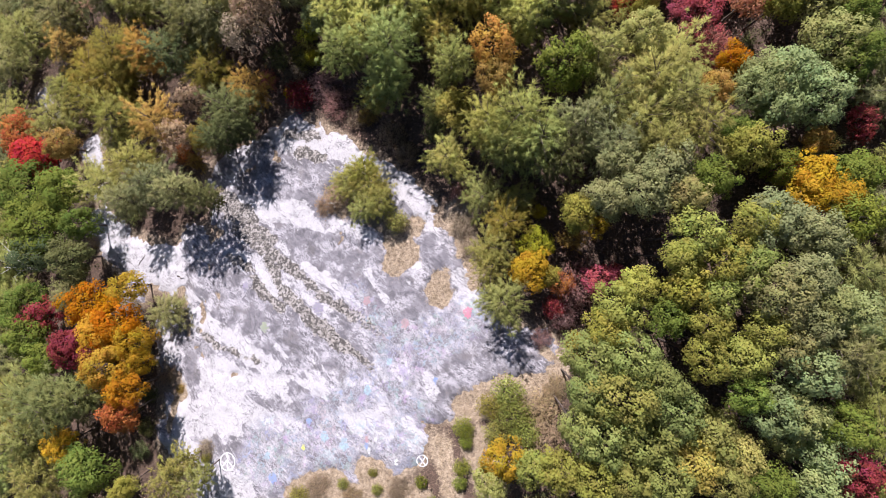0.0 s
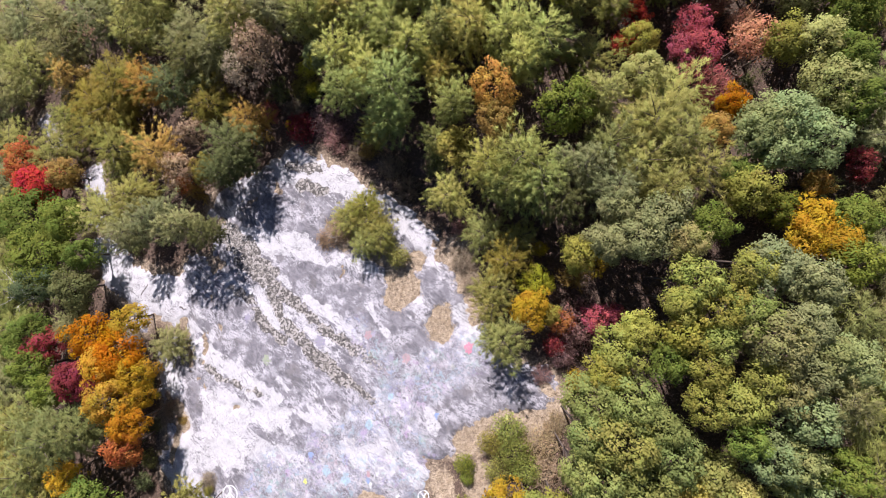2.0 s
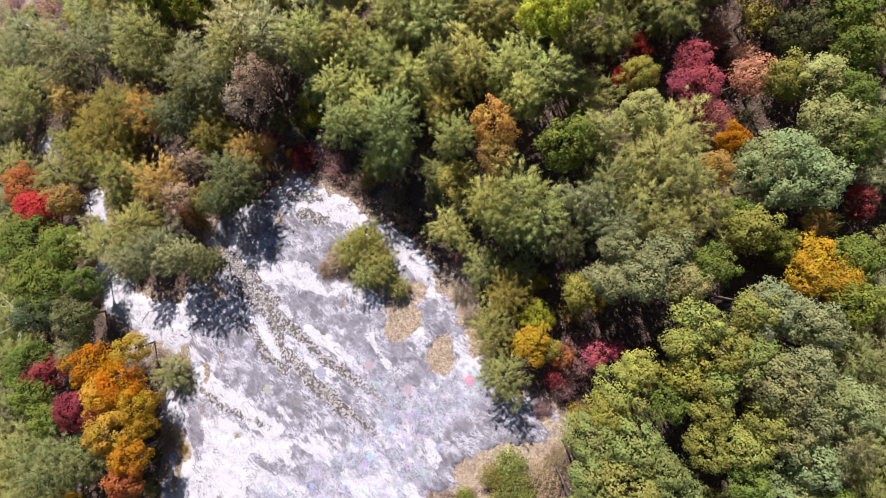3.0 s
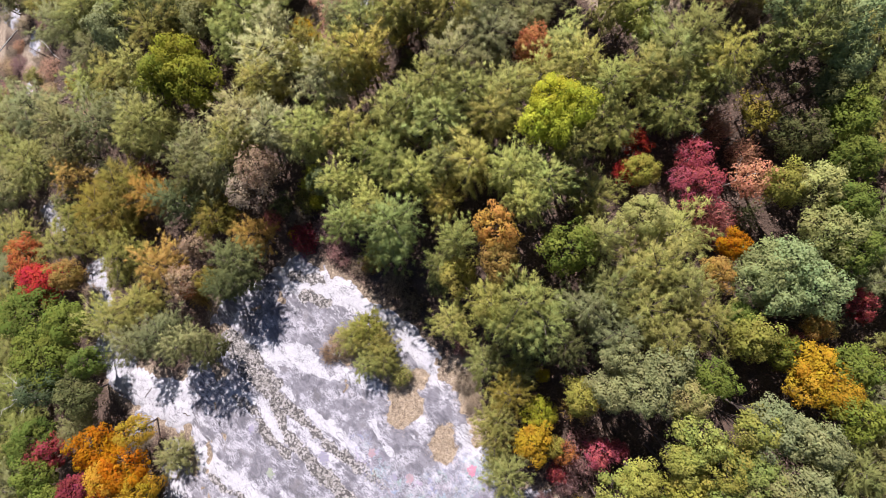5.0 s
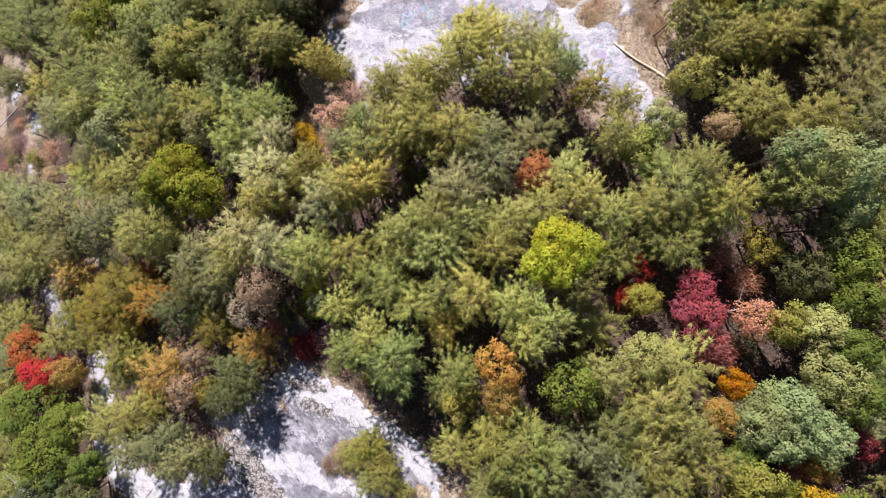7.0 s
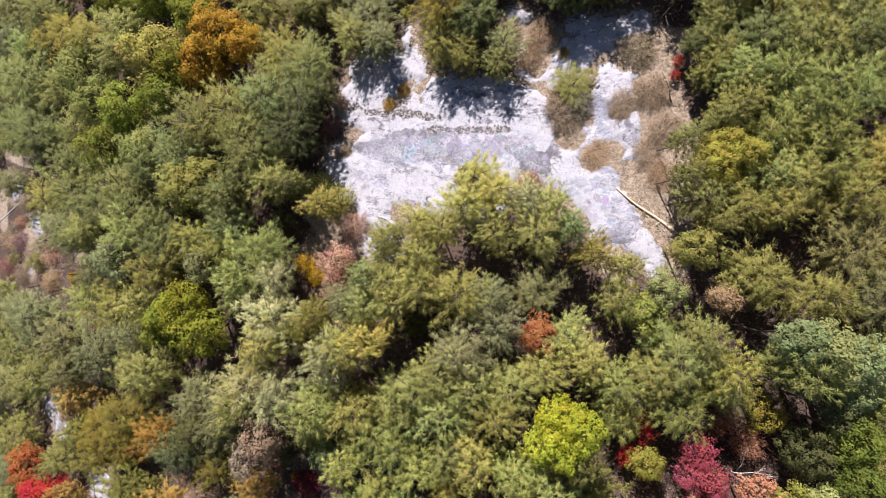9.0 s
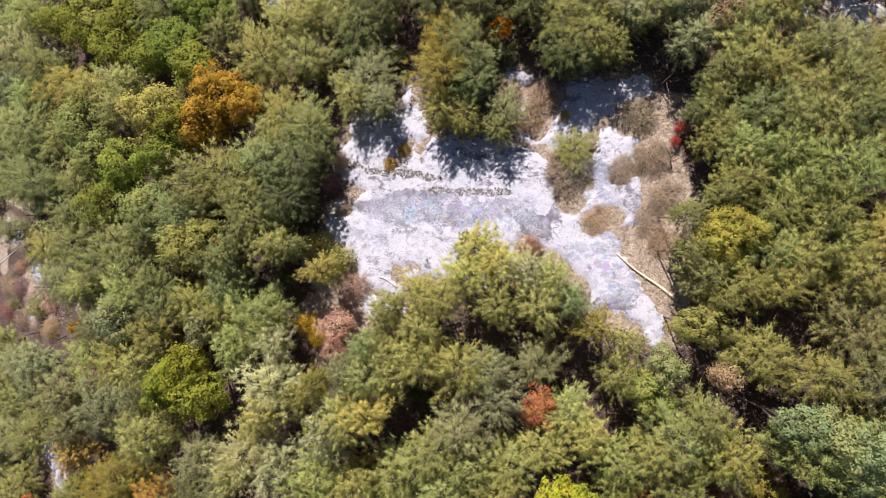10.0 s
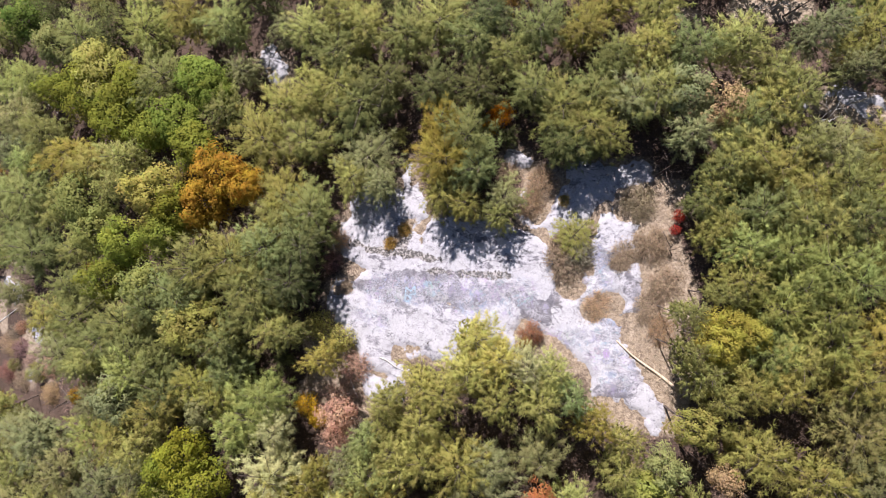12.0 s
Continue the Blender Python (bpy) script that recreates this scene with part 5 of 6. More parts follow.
pine(23.6, -31.8, 12.4, 3.4, 'greyg')
pine(27.8, -38.1, 11.8, 3.4, 'greyg')
pine(27.6, 23.0, 9.9, 3.4, 'sage')
pine(28.5, 113.2, 10.5, 3.4, 'olive')
pine(29.6, -32.0, 10.7, 3.4, 'greyg')
pine(33.7, -37.6, 12.8, 3.4, 'green')
pine(35.8, -31.6, 12.6, 3.4, 'greyg')
pine(37.1, 55.1, 12.8, 3.4, 'olive')
pine(40.4, -37.6, 11.8, 3.4, 'olive')
pine(41.7, -32.2, 10.2, 3.4, 'olive')
pine(43.3, -12.0, 12.2, 3.4, 'olive')
pine(42.9, -2.0, 13.7, 3.4, 'olive')
pine(42.6, 53.2, 14.8, 3.4, 'olive')
pine(44.5, -25.8, 13.0, 3.4, 'green')
pine(46.2, -38.0, 12.3, 3.4, 'olive')
pine(45.7, -19.5, 11.4, 3.4, 'green')
pine(47.9, -32.3, 12.6, 3.4, 'olive')
pine(47.4, -8.2, 11.6, 3.4, 'olive')
pine(47.9, 57.6, 11.6, 3.4, 'greyg')
pine(48.5, -13.6, 14.4, 3.4, 'green')
pine(48.5, -2.1, 13.5, 3.4, 'greyg')
pine(49.1, 4.3, 12.3, 3.4, 'greyg')
pine(49.1, 45.5, 12.4, 3.4, 'olive')
pine(48.9, 51.7, 14.2, 3.4, 'greyg')
pine(50.0, -26.3, 12.6, 3.4, 'olive')
pine(50.3, 17.7, 10.3, 3.4, 'greyg')
pine(50.7, 23.3, 12.1, 3.4, 'green')
pine(50.1, 33.7, 10.1, 3.4, 'olive')
pine(50.3, 39.8, 11.7, 3.4, 'green')
pine(52.5, 9.6, 12.1, 3.4, 'olive')
pine(52.0, 68.4, 12.3, 3.4, 'olive')
pine(52.3, 78.6, 12.0, 3.4, 'olive')
pine(53.4, 56.5, 13.4, 3.4, 'olive')
pine(53.6, 62.2, 10.7, 3.4, 'greyg')
pine(53.5, 86.8, 12.3, 3.4, 'green')
pine(53.9, 92.1, 9.8, 3.4, 'olive')
pine(53.3, 107.1, 11.0, 3.4, 'olive')
pine(55.3, 27.5, 9.7, 3.4, 'greyg')
pine(55.3, 44.4, 13.1, 3.4, 'olive')
pine(55.4, 50.8, 11.0, 3.4, 'olive')
pine(55.0, 114.0, 10.5, 3.4, 'green')
pine(56.1, 72.6, 11.6, 3.4, 'olive')
pine(-85.9, 79.2, 9.9, 2.6, 'green')
pine(-63.6, 27.8, 8.7, 2.6, 'green')
pine(-58.7, -6.9, 8.1, 2.6, 'greyg')
pine(-49.8, 44.4, 11.8, 2.6, 'greyg')
pine(-36.1, -38.3, 11.6, 2.6, 'greyg')
pine(-33.5, 109.1, 9.0, 2.6, 'greyg')
pine(-25.8, 115.3, 10.0, 2.6, 'greyg')
pine(-0.4, 27.6, 12.6, 2.6, 'sage')
pine(0.6, 11.8, 8.7, 2.6, 'sage')
broadleaf(-15.6, 56.4, 11.8, 3.1, 'pinkbrown')
broadleaf(-16.4, 53.6, 10.6, 2.4, 'pinkbrown')

# ---- shrubs ----
shrub(-17.3, 24.0, 2.6, 2.8, 'mauve')
shrub(-21.3, 22.9, 2.4, 2.5, 'crimson')
shrub(-23.3, 23.6, 1.8, 0.9, 'yellow')
shrub(-15.0, 21.2, 2.4, 2.6, 'mauve')
shrub(-26.9, 25.8, 2.5, 1.7, 'pink')
shrub(-12.3, 19.1, 2.2, 1.8, 'brown')
shrub(-10.9, 10.7, 7.0, 2.7, 'yg')
shrub(-8.5, 6.5, 5.5, 2.7, 'yellowolive')
shrub(-11.0, 5.4, 5.0, 2.3, 'olive')
shrub(-14.6, 7.6, 3.0, 2.4, 'brown')
shrub(-16.9, 6.1, 1.8, 1.6, 'brown')
shrub(-6.3, 3.8, 3.0, 1.8, 'olive')
shrub(-12.9, 9.3, 5.6, 2.9, 'olive')
shrub(-10.2, 8.6, 5.8, 2.9, 'olive')
shrub(-41.1, 15.0, 3.0, 1.9, 'rust')
shrub(-61.2, 7.7, 3.0, 1.9, 'brown')
shrub(-58.5, 1.0, 2.0, 1.3, 'brown')
shrub(-61.6, 13.7, 2.0, 1.7, 'brown')
shrub(-40.6, -9.1, 5.0, 3.5, 'greyg')
shrub(-48.9, -9.4, 3.0, 1.9, 'brown')
shrub(-33.7, -28.5, 1.6, 1.4, 'brown')
shrub(-33.7, -29.7, 1.2, 0.8, 'yg')
shrub(-40.9, -19.4, 0.7, 1.7, 'brown')
# five dark shrubs added in place of the deep shade at this edge
shrub(-45.5, -15.7, 2.5, 1.4, 'dark')
shrub(-43.7, -21.7, 2.5, 1.3, 'dark')
shrub(-43.8, -26.4, 2.5, 1.5, 'dark')
shrub(-44.4, -29.6, 2.5, 1.5, 'dark')
shrub(-47.5, -18.3, 2.5, 1.4, 'dark')
shrub(-39.0, -20.8, 0.6, 0.8, 'bronze')
shrub(12.5, 4.8, 3.5, 1.1, 'yellow')
shrub(19.3, 2.7, 5.0, 1.4, 'amber')
shrub(17.3, -4.3, 7.5, 3.0, 'mauve')
shrub(18.4, -3.6, 7.6, 2.2, 'pinkred')
shrub(14.6, -4.4, 5.5, 1.8, 'rust')
shrub(15.8, -5.8, 5.0, 2.1, 'mauve')
shrub(20.2, -3.0, 8.0, 1.5, 'pinkred')
shrub(15.1, -8.5, 4.0, 1.8, 'mauve')
shrub(16.7, -11.8, 4.0, 1.8, 'amber')
shrub(14.1, -7.3, 4.0, 1.7, 'crimson')
shrub(41.5, 9.9, 6.0, 1.7, 'pink')
shrub(48.1, 15.2, 8.0, 1.7, 'pinkred')
shrub(26.4, 3.0, 12.0, 0.6, 'rust')
shrub(48.6, 13.2, 6.0, 1.1, 'crimson')
shrub(8.2, -18.1, 3.2, 2.5, 'yg')
shrub(8.9, -21.0, 3.2, 2.7, 'yg')
shrub(6.2, -19.9, 2.5, 2.1, 'yellowolive')
shrub(10.3, -23.0, 3.0, 2.1, 'yg')
shrub(6.8, -23.2, 2.5, 2.1, 'yellowolive')
shrub(2.6, -22.8, 2.2, 1.6, 'yg2')
shrub(2.9, -24.6, 1.6, 1.0, 'yg2')
shrub(2.4, -27.6, 2.0, 1.3, 'yg2')
shrub(2.1, -29.5, 1.8, 1.1, 'yg2')
shrub(12.3, -20.2, 2.2, 2.7, 'tan')
shrub(13.0, -23.5, 2.5, 2.5, 'brown')
shrub(14.2, -17.6, 1.2, 1.7, 'tan')
shrub(-13.2, -31.0, 1.0, 0.9, 'yg')
shrub(-7.4, -33.2, 1.0, 0.9, 'yg')
shrub(-10.2, -33.4, 1.0, 0.9, 'yg')
shrub(-19.3, -33.2, 1.2, 1.6, 'yellowolive')
shrub(-1.3, -32.2, 1.0, 0.9, 'yg2')
shrub(-16.5, -31.8, 0.9, 1.8, 'brown')
shrub(-11.8, -32.8, 0.9, 1.6, 'tan')
shrub(-5.6, -31.2, 0.9, 1.8, 'brown')
shrub(-8.6, -31.3, 1.0, 0.9, 'yg')
shrub(-2.8, -29.9, 1.2, 1.0, 'yg2')
shrub(-9.2, -29.3, 0.8, 0.7, 'yg')
shrub(2.7, 3.1, 1.8, 1.8, 'brown')
shrub(3.8, 0.1, 1.5, 1.5, 'brown')
shrub(2.4, 7.7, 2.0, 1.5, 'mauve')
shrub(-7.4, 16.3, 2.5, 2.1, 'brown')
shrub(-5.0, 13.4, 2.0, 1.9, 'brown')
shrub(-10.8, 19.0, 2.0, 1.5, 'bronze')
shrub(12.6, -11.4, 1.5, 1.4, 'mauve')
shrub(-20.5, 29.0, 3.0, 2.5, 'yellowolive')
shrub(-19.5, 31.5, 6.0, 1.8, 'lime')
shrub(-22.2, 26.1, 3.0, 1.8, 'brown')
shrub(-1.1, 16.3, 3.0, 2.0, 'dark')
shrub(-28.8, 21.6, 2.0, 1.6, 'brown')
shrub(-67.4, 55.2, 2.0, 1.9, 'pinkbrown')
shrub(-69.8, 51.9, 2.5, 1.4, 'orange2')
shrub(-65.4, 48.5, 2.0, 1.6, 'pinkbrown')
shrub(-90.3, 59.7, 1.6, 1.9, 'tan')
shrub(-79.6, 66.6, 2.0, 2.2, 'mauve')
shrub(-78.0, 57.2, 2.0, 2.4, 'pinkbrown')
shrub(-86.6, 53.4, 1.8, 2.4, 'brown')
shrub(-90.6, 62.8, 1.6, 2.0, 'brown')
shrub(-76.0, 68.6, 2.0, 2.0, 'brown')
shrub(-88.8, 64.0, 1.4, 1.6, 'pinkbrown')
shrub(-77.4, 52.0, 2.2, 2.2, 'tan')
shrub(-82.4, 68.8, 1.8, 1.8, 'brown')
shrub(-84.8, 57.8, 1.2, 1.8, 'pinkbrown')
shrub(-88.2, 59.8, 1.8, 2.2, 'mauve')
shrub(-87.4, 68.2, 1.8, 2.2, 'tan')
shrub(-81.0, 59.6, 1.6, 2.0, 'brown')
shrub(-92.6, 60.4, 1.8, 2.4, 'brown')
shrub(-91.8, 54.8, 1.8, 2.4, 'mauve')
shrub(-78.6, 63.4, 3.4, 2.0, 'greyg')
shrub(-81.6, 55.8, 3.6, 2.2, 'olive')
shrub(-89.8, 56.4, 2.4, 1.6, 'greyg')
shrub(-93.5, 71.4, 1.6, 1.7, 'tan')
shrub(-14.6, 61.6, 2.6, 2.6, 'pinkbrown')
shrub(-51.0, 34.3, 4.0, 2.1, 'rust')
shrub(-19.1, 32.5, 5.0, 1.8, 'lime')
shrub(-19.2, 28.3, 4.0, 1.3, 'lime')
shrub(24.7, 35.0, 6.0, 1.9, 'red')
shrub(23.2, 31.4, 5.5, 1.8, 'red')
shrub(31.0, 32.5, 8.0, 2.4, 'pinkred')
shrub(31.8, 28.9, 8.0, 2.8, 'pinkred')
shrub(33.6, 24.9, 8.0, 2.7, 'pink')
shrub(29.9, 29.9, 7.0, 2.1, 'pinkred')
shrub(34.4, 36.5, 7.0, 2.5, 'pinktan')
shrub(38.3, 38.0, 8.0, 2.6, 'amber2')
shrub(37.8, 33.3, 6.0, 2.1, 'pinktan')
shrub(39.0, 52.0, 6.0, 2.2, 'brown')
shrub(-66.0, 55.1, 3.0, 2.7, 'pinkbrown')
shrub(-69.8, 52.9, 3.0, 1.7, 'amber')
shrub(-6.6, 52.7, 3.0, 1.3, 'rust')
shrub(33.5, 23.5, 6.0, 2.1, 'pink')
shrub(43.5, 41.2, 5.0, 0.6, 'pale')
shrub(17.4, 81.6, 2.6, 3.0, 'olive')
shrub(16.0, 79.6, 2.2, 2.6, 'brown')
shrub(18.9, 79.2, 2.2, 2.6, 'tan')
shrub(17.2, 77.6, 1.8, 3.1, 'brown')
shrub(32.2, 84.4, 2.4, 1.0, 'red')
shrub(31.7, 82.5, 2.0, 0.9, 'red')
shrub(7.4, 99.9, 6.0, 2.1, 'orange')
shrub(6.3, 98.4, 4.0, 1.5, 'orange')
shrub(45.0, 76.9, 9.0, 2.0, 'tan')
shrub(11.8, 67.6, 3.0, 1.8, 'pinktan')
shrub(-16.8, 55.9, 2.5, 3.6, 'pinkbrown')
shrub(-17.8, 52.4, 2.5, 2.6, 'pinkbrown')
shrub(13.7, 89.6, 1.8, 2.8, 'brown')
shrub(12.1, 86.4, 1.5, 2.3, 'brown')
shrub(27.2, 86.3, 2.0, 2.7, 'tan')
shrub(24.9, 78.7, 1.2, 2.4, 'brown')
shrub(28.9, 80.2, 1.8, 2.9, 'brown')
shrub(30.3, 74.6, 1.5, 2.7, 'brown')
shrub(28.1, 71.4, 1.0, 2.4, 'brown')
shrub(-9.3, 80.8, 0.8, 1.2, 'bronze')
shrub(-7.0, 83.0, 0.8, 1.2, 'bronze')
shrub(-16.4, 73.8, 0.8, 1.1, 'brown')
shrub(21.3, 71.5, 0.8, 2.3, 'brown')
shrub(10.9, 66.2, 2.5, 1.3, 'bronze')
shrub(-18.7, 77.8, 3.0, 1.8, 'mauve')
shrub(-17.4, 81.4, 2.5, 1.8, 'brown')
shrub(29.8, 68.3, 0.9, 2.4, 'brown')
shrub(-22.3, 55.8, 4.0, 2.1, 'amber')
shrub(-20.4, 53.8, 4.0, 1.7, 'amber')
shrub(8.9, 91.4, 1.5, 2.0, 'brown')
shrub(-66.3, 44.9, 3.0, 2.5, 'pinkbrown')
shrub(-20.7, 68.0, 4.0, 2.6, 'olive')
shrub(-16.9, 65.9, 4.0, 2.6, 'olive')
shrub(17.0, 86.9, 0.8, 1.2, 'bronze')
shrub(-64.3, 76.8, 7.0, 1.4, 'rust')

# ---- lesser trees that close the gaps, and the wood beyond ----
LESSER = {"olive": [], "deep": [], "dark": [], "bronze": []}
for gx in np.arange(-122, 82, 4.2):
    for gy in np.arange(-66, 146, 4.2):
        x, y = gx + rng.uniform(-1.5, 1.5), gy + rng.uniform(-1.5, 1.5)
        half = 0.735 * (84 - hill(x, y))
        seen = -half < x < half and -36 < y < 116
        point = np.array([[x]]), np.array([[y]])
        if inside(ROCK, *point)[0, 0] > -2.0 or inside(STRAW, *point)[0, 0] > -1.2 or (x < -74 and 51 < y < 73):
            continue
        gap = min(math.hypot(x - a, y - b) - c for a, b, c in STOOD)
        if gap > (0.5 if seen else 1.0):
            tall, r = (rng.uniform(4.0, 7.5), rng.uniform(1.8, 2.6)) if seen else (rng.uniform(9, 14), rng.uniform(3.2, 4.4))
            tall *= 0.55 if inside(ROCK, *point)[0, 0] > -4.5 else 1
            LESSER[("olive", "deep", "dark", "bronze")[rng.choice(4, p=[0.2, 0.35, 0.35, 0.1])]].append((x, y, tall, r))
            STOOD.append((x, y, r * 0.8))


def thicket(colour, places):
    """Many small pines joined into one body of woodland."""
    verts, tones, hues, outs = [], [], [], []
    for x, y, h, r in places:
        mesh = FAR_PINES[rng.integers(len(FAR_PINES))][0]
        count = len(mesh.vertices)
        co, tone, hue = np.empty(count * 3), np.empty(count), np.empty(count)
        mesh.vertices.foreach_get("co", co)
        mesh.attributes["tone"].data.foreach_get("value", tone)
        mesh.attributes["hue"].data.foreach_get("value", hue)
        co = co.reshape(-1, 3) * (r / 3.4, r / 3.4, h / 10)
        w = rng.uniform(0, 6.28)
        verts.append(np.stack([co[:, 0] * math.cos(w) - co[:, 1] * math.sin(w) + x, co[:, 0] * math.sin(w) + co[:, 1] * math.cos(w) + y, co[:, 2] + hill(x, y)], 1))
        tones.append(tone[::3])
        hues.append(hue[::3])
        o = NORMALS[mesh.name]
        outs.append(np.stack([o[:, 0] * math.cos(w) - o[:, 1] * math.sin(w), o[:, 0] * math.sin(w) + o[:, 1] * math.cos(w), o[:, 2]], 1))
    ob = new("lesser_woodland", leafy("lesser_woodland", np.concatenate(verts), 3, np.concatenate(tones), np.concatenate(hues), np.concatenate(outs)))
    ob.color = (*COLOURS[colour][0], 1)
    return tagged(ob, f"{COLOURS[colour][1]} small pines filling the wood", "woodland", kind="stuff")


for colour, places in LESSER.items():
    thicket(colour, places)
poles = [[((x, y, hill(x, y) - 0.3), 0.12), ((x + rng.normal(0, 0.2), y, hill(x, y) + h * 0.5), 0.09), ((x, y, hill(x, y) + h * 0.93), 0.02)] for places in LESSER.values() for x, y, h, r in places]
tagged(new("lesser_trunks", tubes("lesser_trunks", poles, bark, 5)), "dark slender trunks of the small pines", "woodland", kind="stuff")

# ---- undergrowth, dry grass and loose stones ----


def scatter(count, x0, x1, y0, y1, wanted):
    x, y = rng.uniform(x0, x1, count), rng.uniform(y0, y1, count)
    ok = wanted(x, y)
    return x[ok], y[ok]


def stuff(name, verts, sides, material, label, category, up=None):
    if up is not None:
        leaf = verts.reshape(-1, sides, 3)
        under = np.cross(leaf[:, 1] - leaf[:, 0], leaf[:, 2] - leaf[:, 0])[:, 2] < 0
        leaf[under] = leaf[under][:, ::-1]
        verts = leaf.reshape(-1, 3)
    mesh = bpy.data.meshes.new(name)
    count = len(verts) // sides
    mesh.from_pydata(verts.tolist(), [], np.arange(count * sides).reshape(-1, sides).tolist())
    if up is not None:
        leaf = verts.reshape(count, sides, 3)
        facet = np.cross(leaf[:, 1] - leaf[:, 0], leaf[:, 2] - leaf[:, 0])
        way = unit(unit(facet) * np.where(facet[:, 2:] < 0, -0.5, 0.5) + (0, 0, up))
        mesh.normals_split_custom_set_from_vertices(np.repeat(way, sides, 0).tolist())
    mesh.materials.append(material)
    return tagged(new(name, mesh), label, category, kind="stuff")


bx, by = scatter(9000, -90, 58, -40, 118, lambda x, y: (inside(ROCK, x, y) < -1.5) & (inside(STRAW, x, y) < -0.5))
n = 12
c = np.repeat(np.stack([bx, by, hill(bx, by)], 1), n, 0) + rng.normal(0, 0.55, (len(bx) * n, 3)) * (1, 1, 0)
c[:, 2] += rng.uniform(0.15, 2.0, len(c))
stuff("undergrowth", leaf_quads(c, unit(rng.normal(0, 1, c.shape)), rng.uniform(0.08, 0.20, len(c))), 4, brush_mat, "pinkish brown undergrowth under the trees", "undergrowth")


def tufts(x, y, blades, high):
    c = np.repeat(np.stack([x, y, soil(x, y)], 1), blades, 0) + rng.normal(0, 0.12, (len(x) * blades, 3)) * (1, 1, 0)
    way = unit(rng.normal(0, 0.95, c.shape) * (1, 1, 0) + (0, 0, 1)) * rng.uniform(0.4, 1.0, (len(c), 1)) * high
    across = unit(np.cross(way, rng.normal(0, 1, c.shape))) * rng.uniform(0.012, 0.032, (len(c), 1))
    return np.stack([c - across - (0, 0, 0.05), c + across - (0, 0, 0.05), c + way], 1).reshape(-1, 3)


gx1, gy1 = scatter(120000, -60, 50, -38, 95, lambda x, y: (inside(STRAW, x, y) > rng.uniform(-0.9, 0.4, len(x))))
stuff("dry_grass", tufts(gx1, gy1, 14, 0.55), 3, straw_mat, "dry straw-coloured grass round the rock", "grass", 1.0)
ex, ey = scatter(60000, -84, 50, -38, 95, lambda x, y: np.abs(inside(ROCK, x, y) + 0.7) < rng.uniform(0, 1.3, len(x)))
stuff("rock_edge_grass", tufts(ex, ey, 5, 0.40), 3, straw_mat, "sparse dry grass along the edge of the rock", "grass", 1.0)


def stones(x, y, low, high):
    """Angular loose stones, each a squat six-cornered lump."""
    corners = np.array([(1, 0, 0), (0.2, 0.9, 0), (-0.9, 0.3, 0), (-0.4, -0.9, 0), (0.1, 0.05, 0.7), (-0.1, 0, -0.5)])
    sides = np.array([(0, 1, 4), (1, 2, 4), (2, 3, 4), (3, 0, 4), (1, 0, 5), (2, 1, 5), (3, 2, 5), (0, 3, 5)])
    size = rng.uniform(low, high, len(x)) * rng.choice([0.7, 1.0, 1.0, 1.5], len(x))
    turn = rng.uniform(0, 6.28, len(x))
    p = corners[None] * rng.uniform(0.6, 1.2, (len(x), 6, 3)) * size[:, None, None]
    px = p[..., 0] * np.cos(turn)[:, None] - p[..., 1] * np.sin(turn)[:, None]
    py = p[..., 0] * np.sin(turn)[:, None] + p[..., 1] * np.cos(turn)[:, None]
    z = hill(x, y) + 0.30 * np.tanh(bare(x, y) / 0.7) + 0.10 * rough_at(x, y, 2.0) + 0.06 + 0.06 * np.round(1.5 * rough_at(x, y, 6.0))
    verts = np.stack([px + x[:, None], py + y[:, None], p[..., 2] + z[:, None] + 0.02], 2).reshape(-1, 3)
    faces = (sides[None] + 6 * np.arange(len(x))[:, None, None]).reshape(-1, 3)
    return verts, faces


sx, sy = scatter(180000, -45, 25, -32, 90, lambda x, y: inside(GRIT, x, y) + 0.6 * rough_at(x, y, 1.3) > rng.uniform(-0.3, 0.9, len(x)))
verts, faces = stones(sx, sy, 0.07, 0.19)
mesh = bpy.data.meshes.new("loose_stones")
mesh.from_pydata(verts.tolist(), [], faces.tolist())
mesh.materials.append(stone_mat)
tagged(new("loose_stones", mesh), "loose grey stones washed into lanes on the granite", "stones", kind="stuff")

# ---- fallen and dead trees ----


def on_rock(x, y):
    x, y = np.array([[x]]), np.array([[y]])
    return float((hill(x, y) + 0.30 * np.tanh(bare(x, y) / 0.7) + 0.10 * rough_at(x, y, 2.0) + 0.06 + 0.06 * np.round(1.5 * rough_at(x, y, 6.0)))[0, 0])


def on_land(x, y):
    return max(on_rock(x, y), float(soil(np.array([[x]]), np.array([[y]]))[0, 0]))


def lying_log(x0, y0, x1, y1, r, material, label, stubs=5):
    """A fallen trunk with broken limb stubs, resting on the ground."""
    pts = []
    for u in np.linspace(0, 1, 9):
        x, y = x0 + u * (x1 - x0), y0 + u * (y1 - y0)
        wig = 0.12 * math.sin(u * 7)
        pts.append((x + wig, y + wig * 0.6, on_land(x, y)))
    a, b = np.array(pts[0]), np.array(pts[-1])
    line = [a + (b - a) * u for u in np.linspace(0, 1, 9)]
    lift = max(p[2] - q[2] for p, q in zip(pts, line))
    trunk = [((p[0], p[1], q[2] + lift + r * 0.4), r * (1 - 0.6 * k / 8)) for k, (p, q) in enumerate(zip(pts, line))]
    runs = [trunk]
    for k in range(stubs):
        p = np.array(trunk[2 + k % 6][0])
        way = unit(np.array([rng.normal(), rng.normal(), 0.5]))
        runs.append([(p, r * 0.3), (p + way * rng.uniform(0.3, 1.1), r * 0.1)])
    return tagged(new("fallen_log", tubes("fallen_log", runs, material, 7)), label, "log")


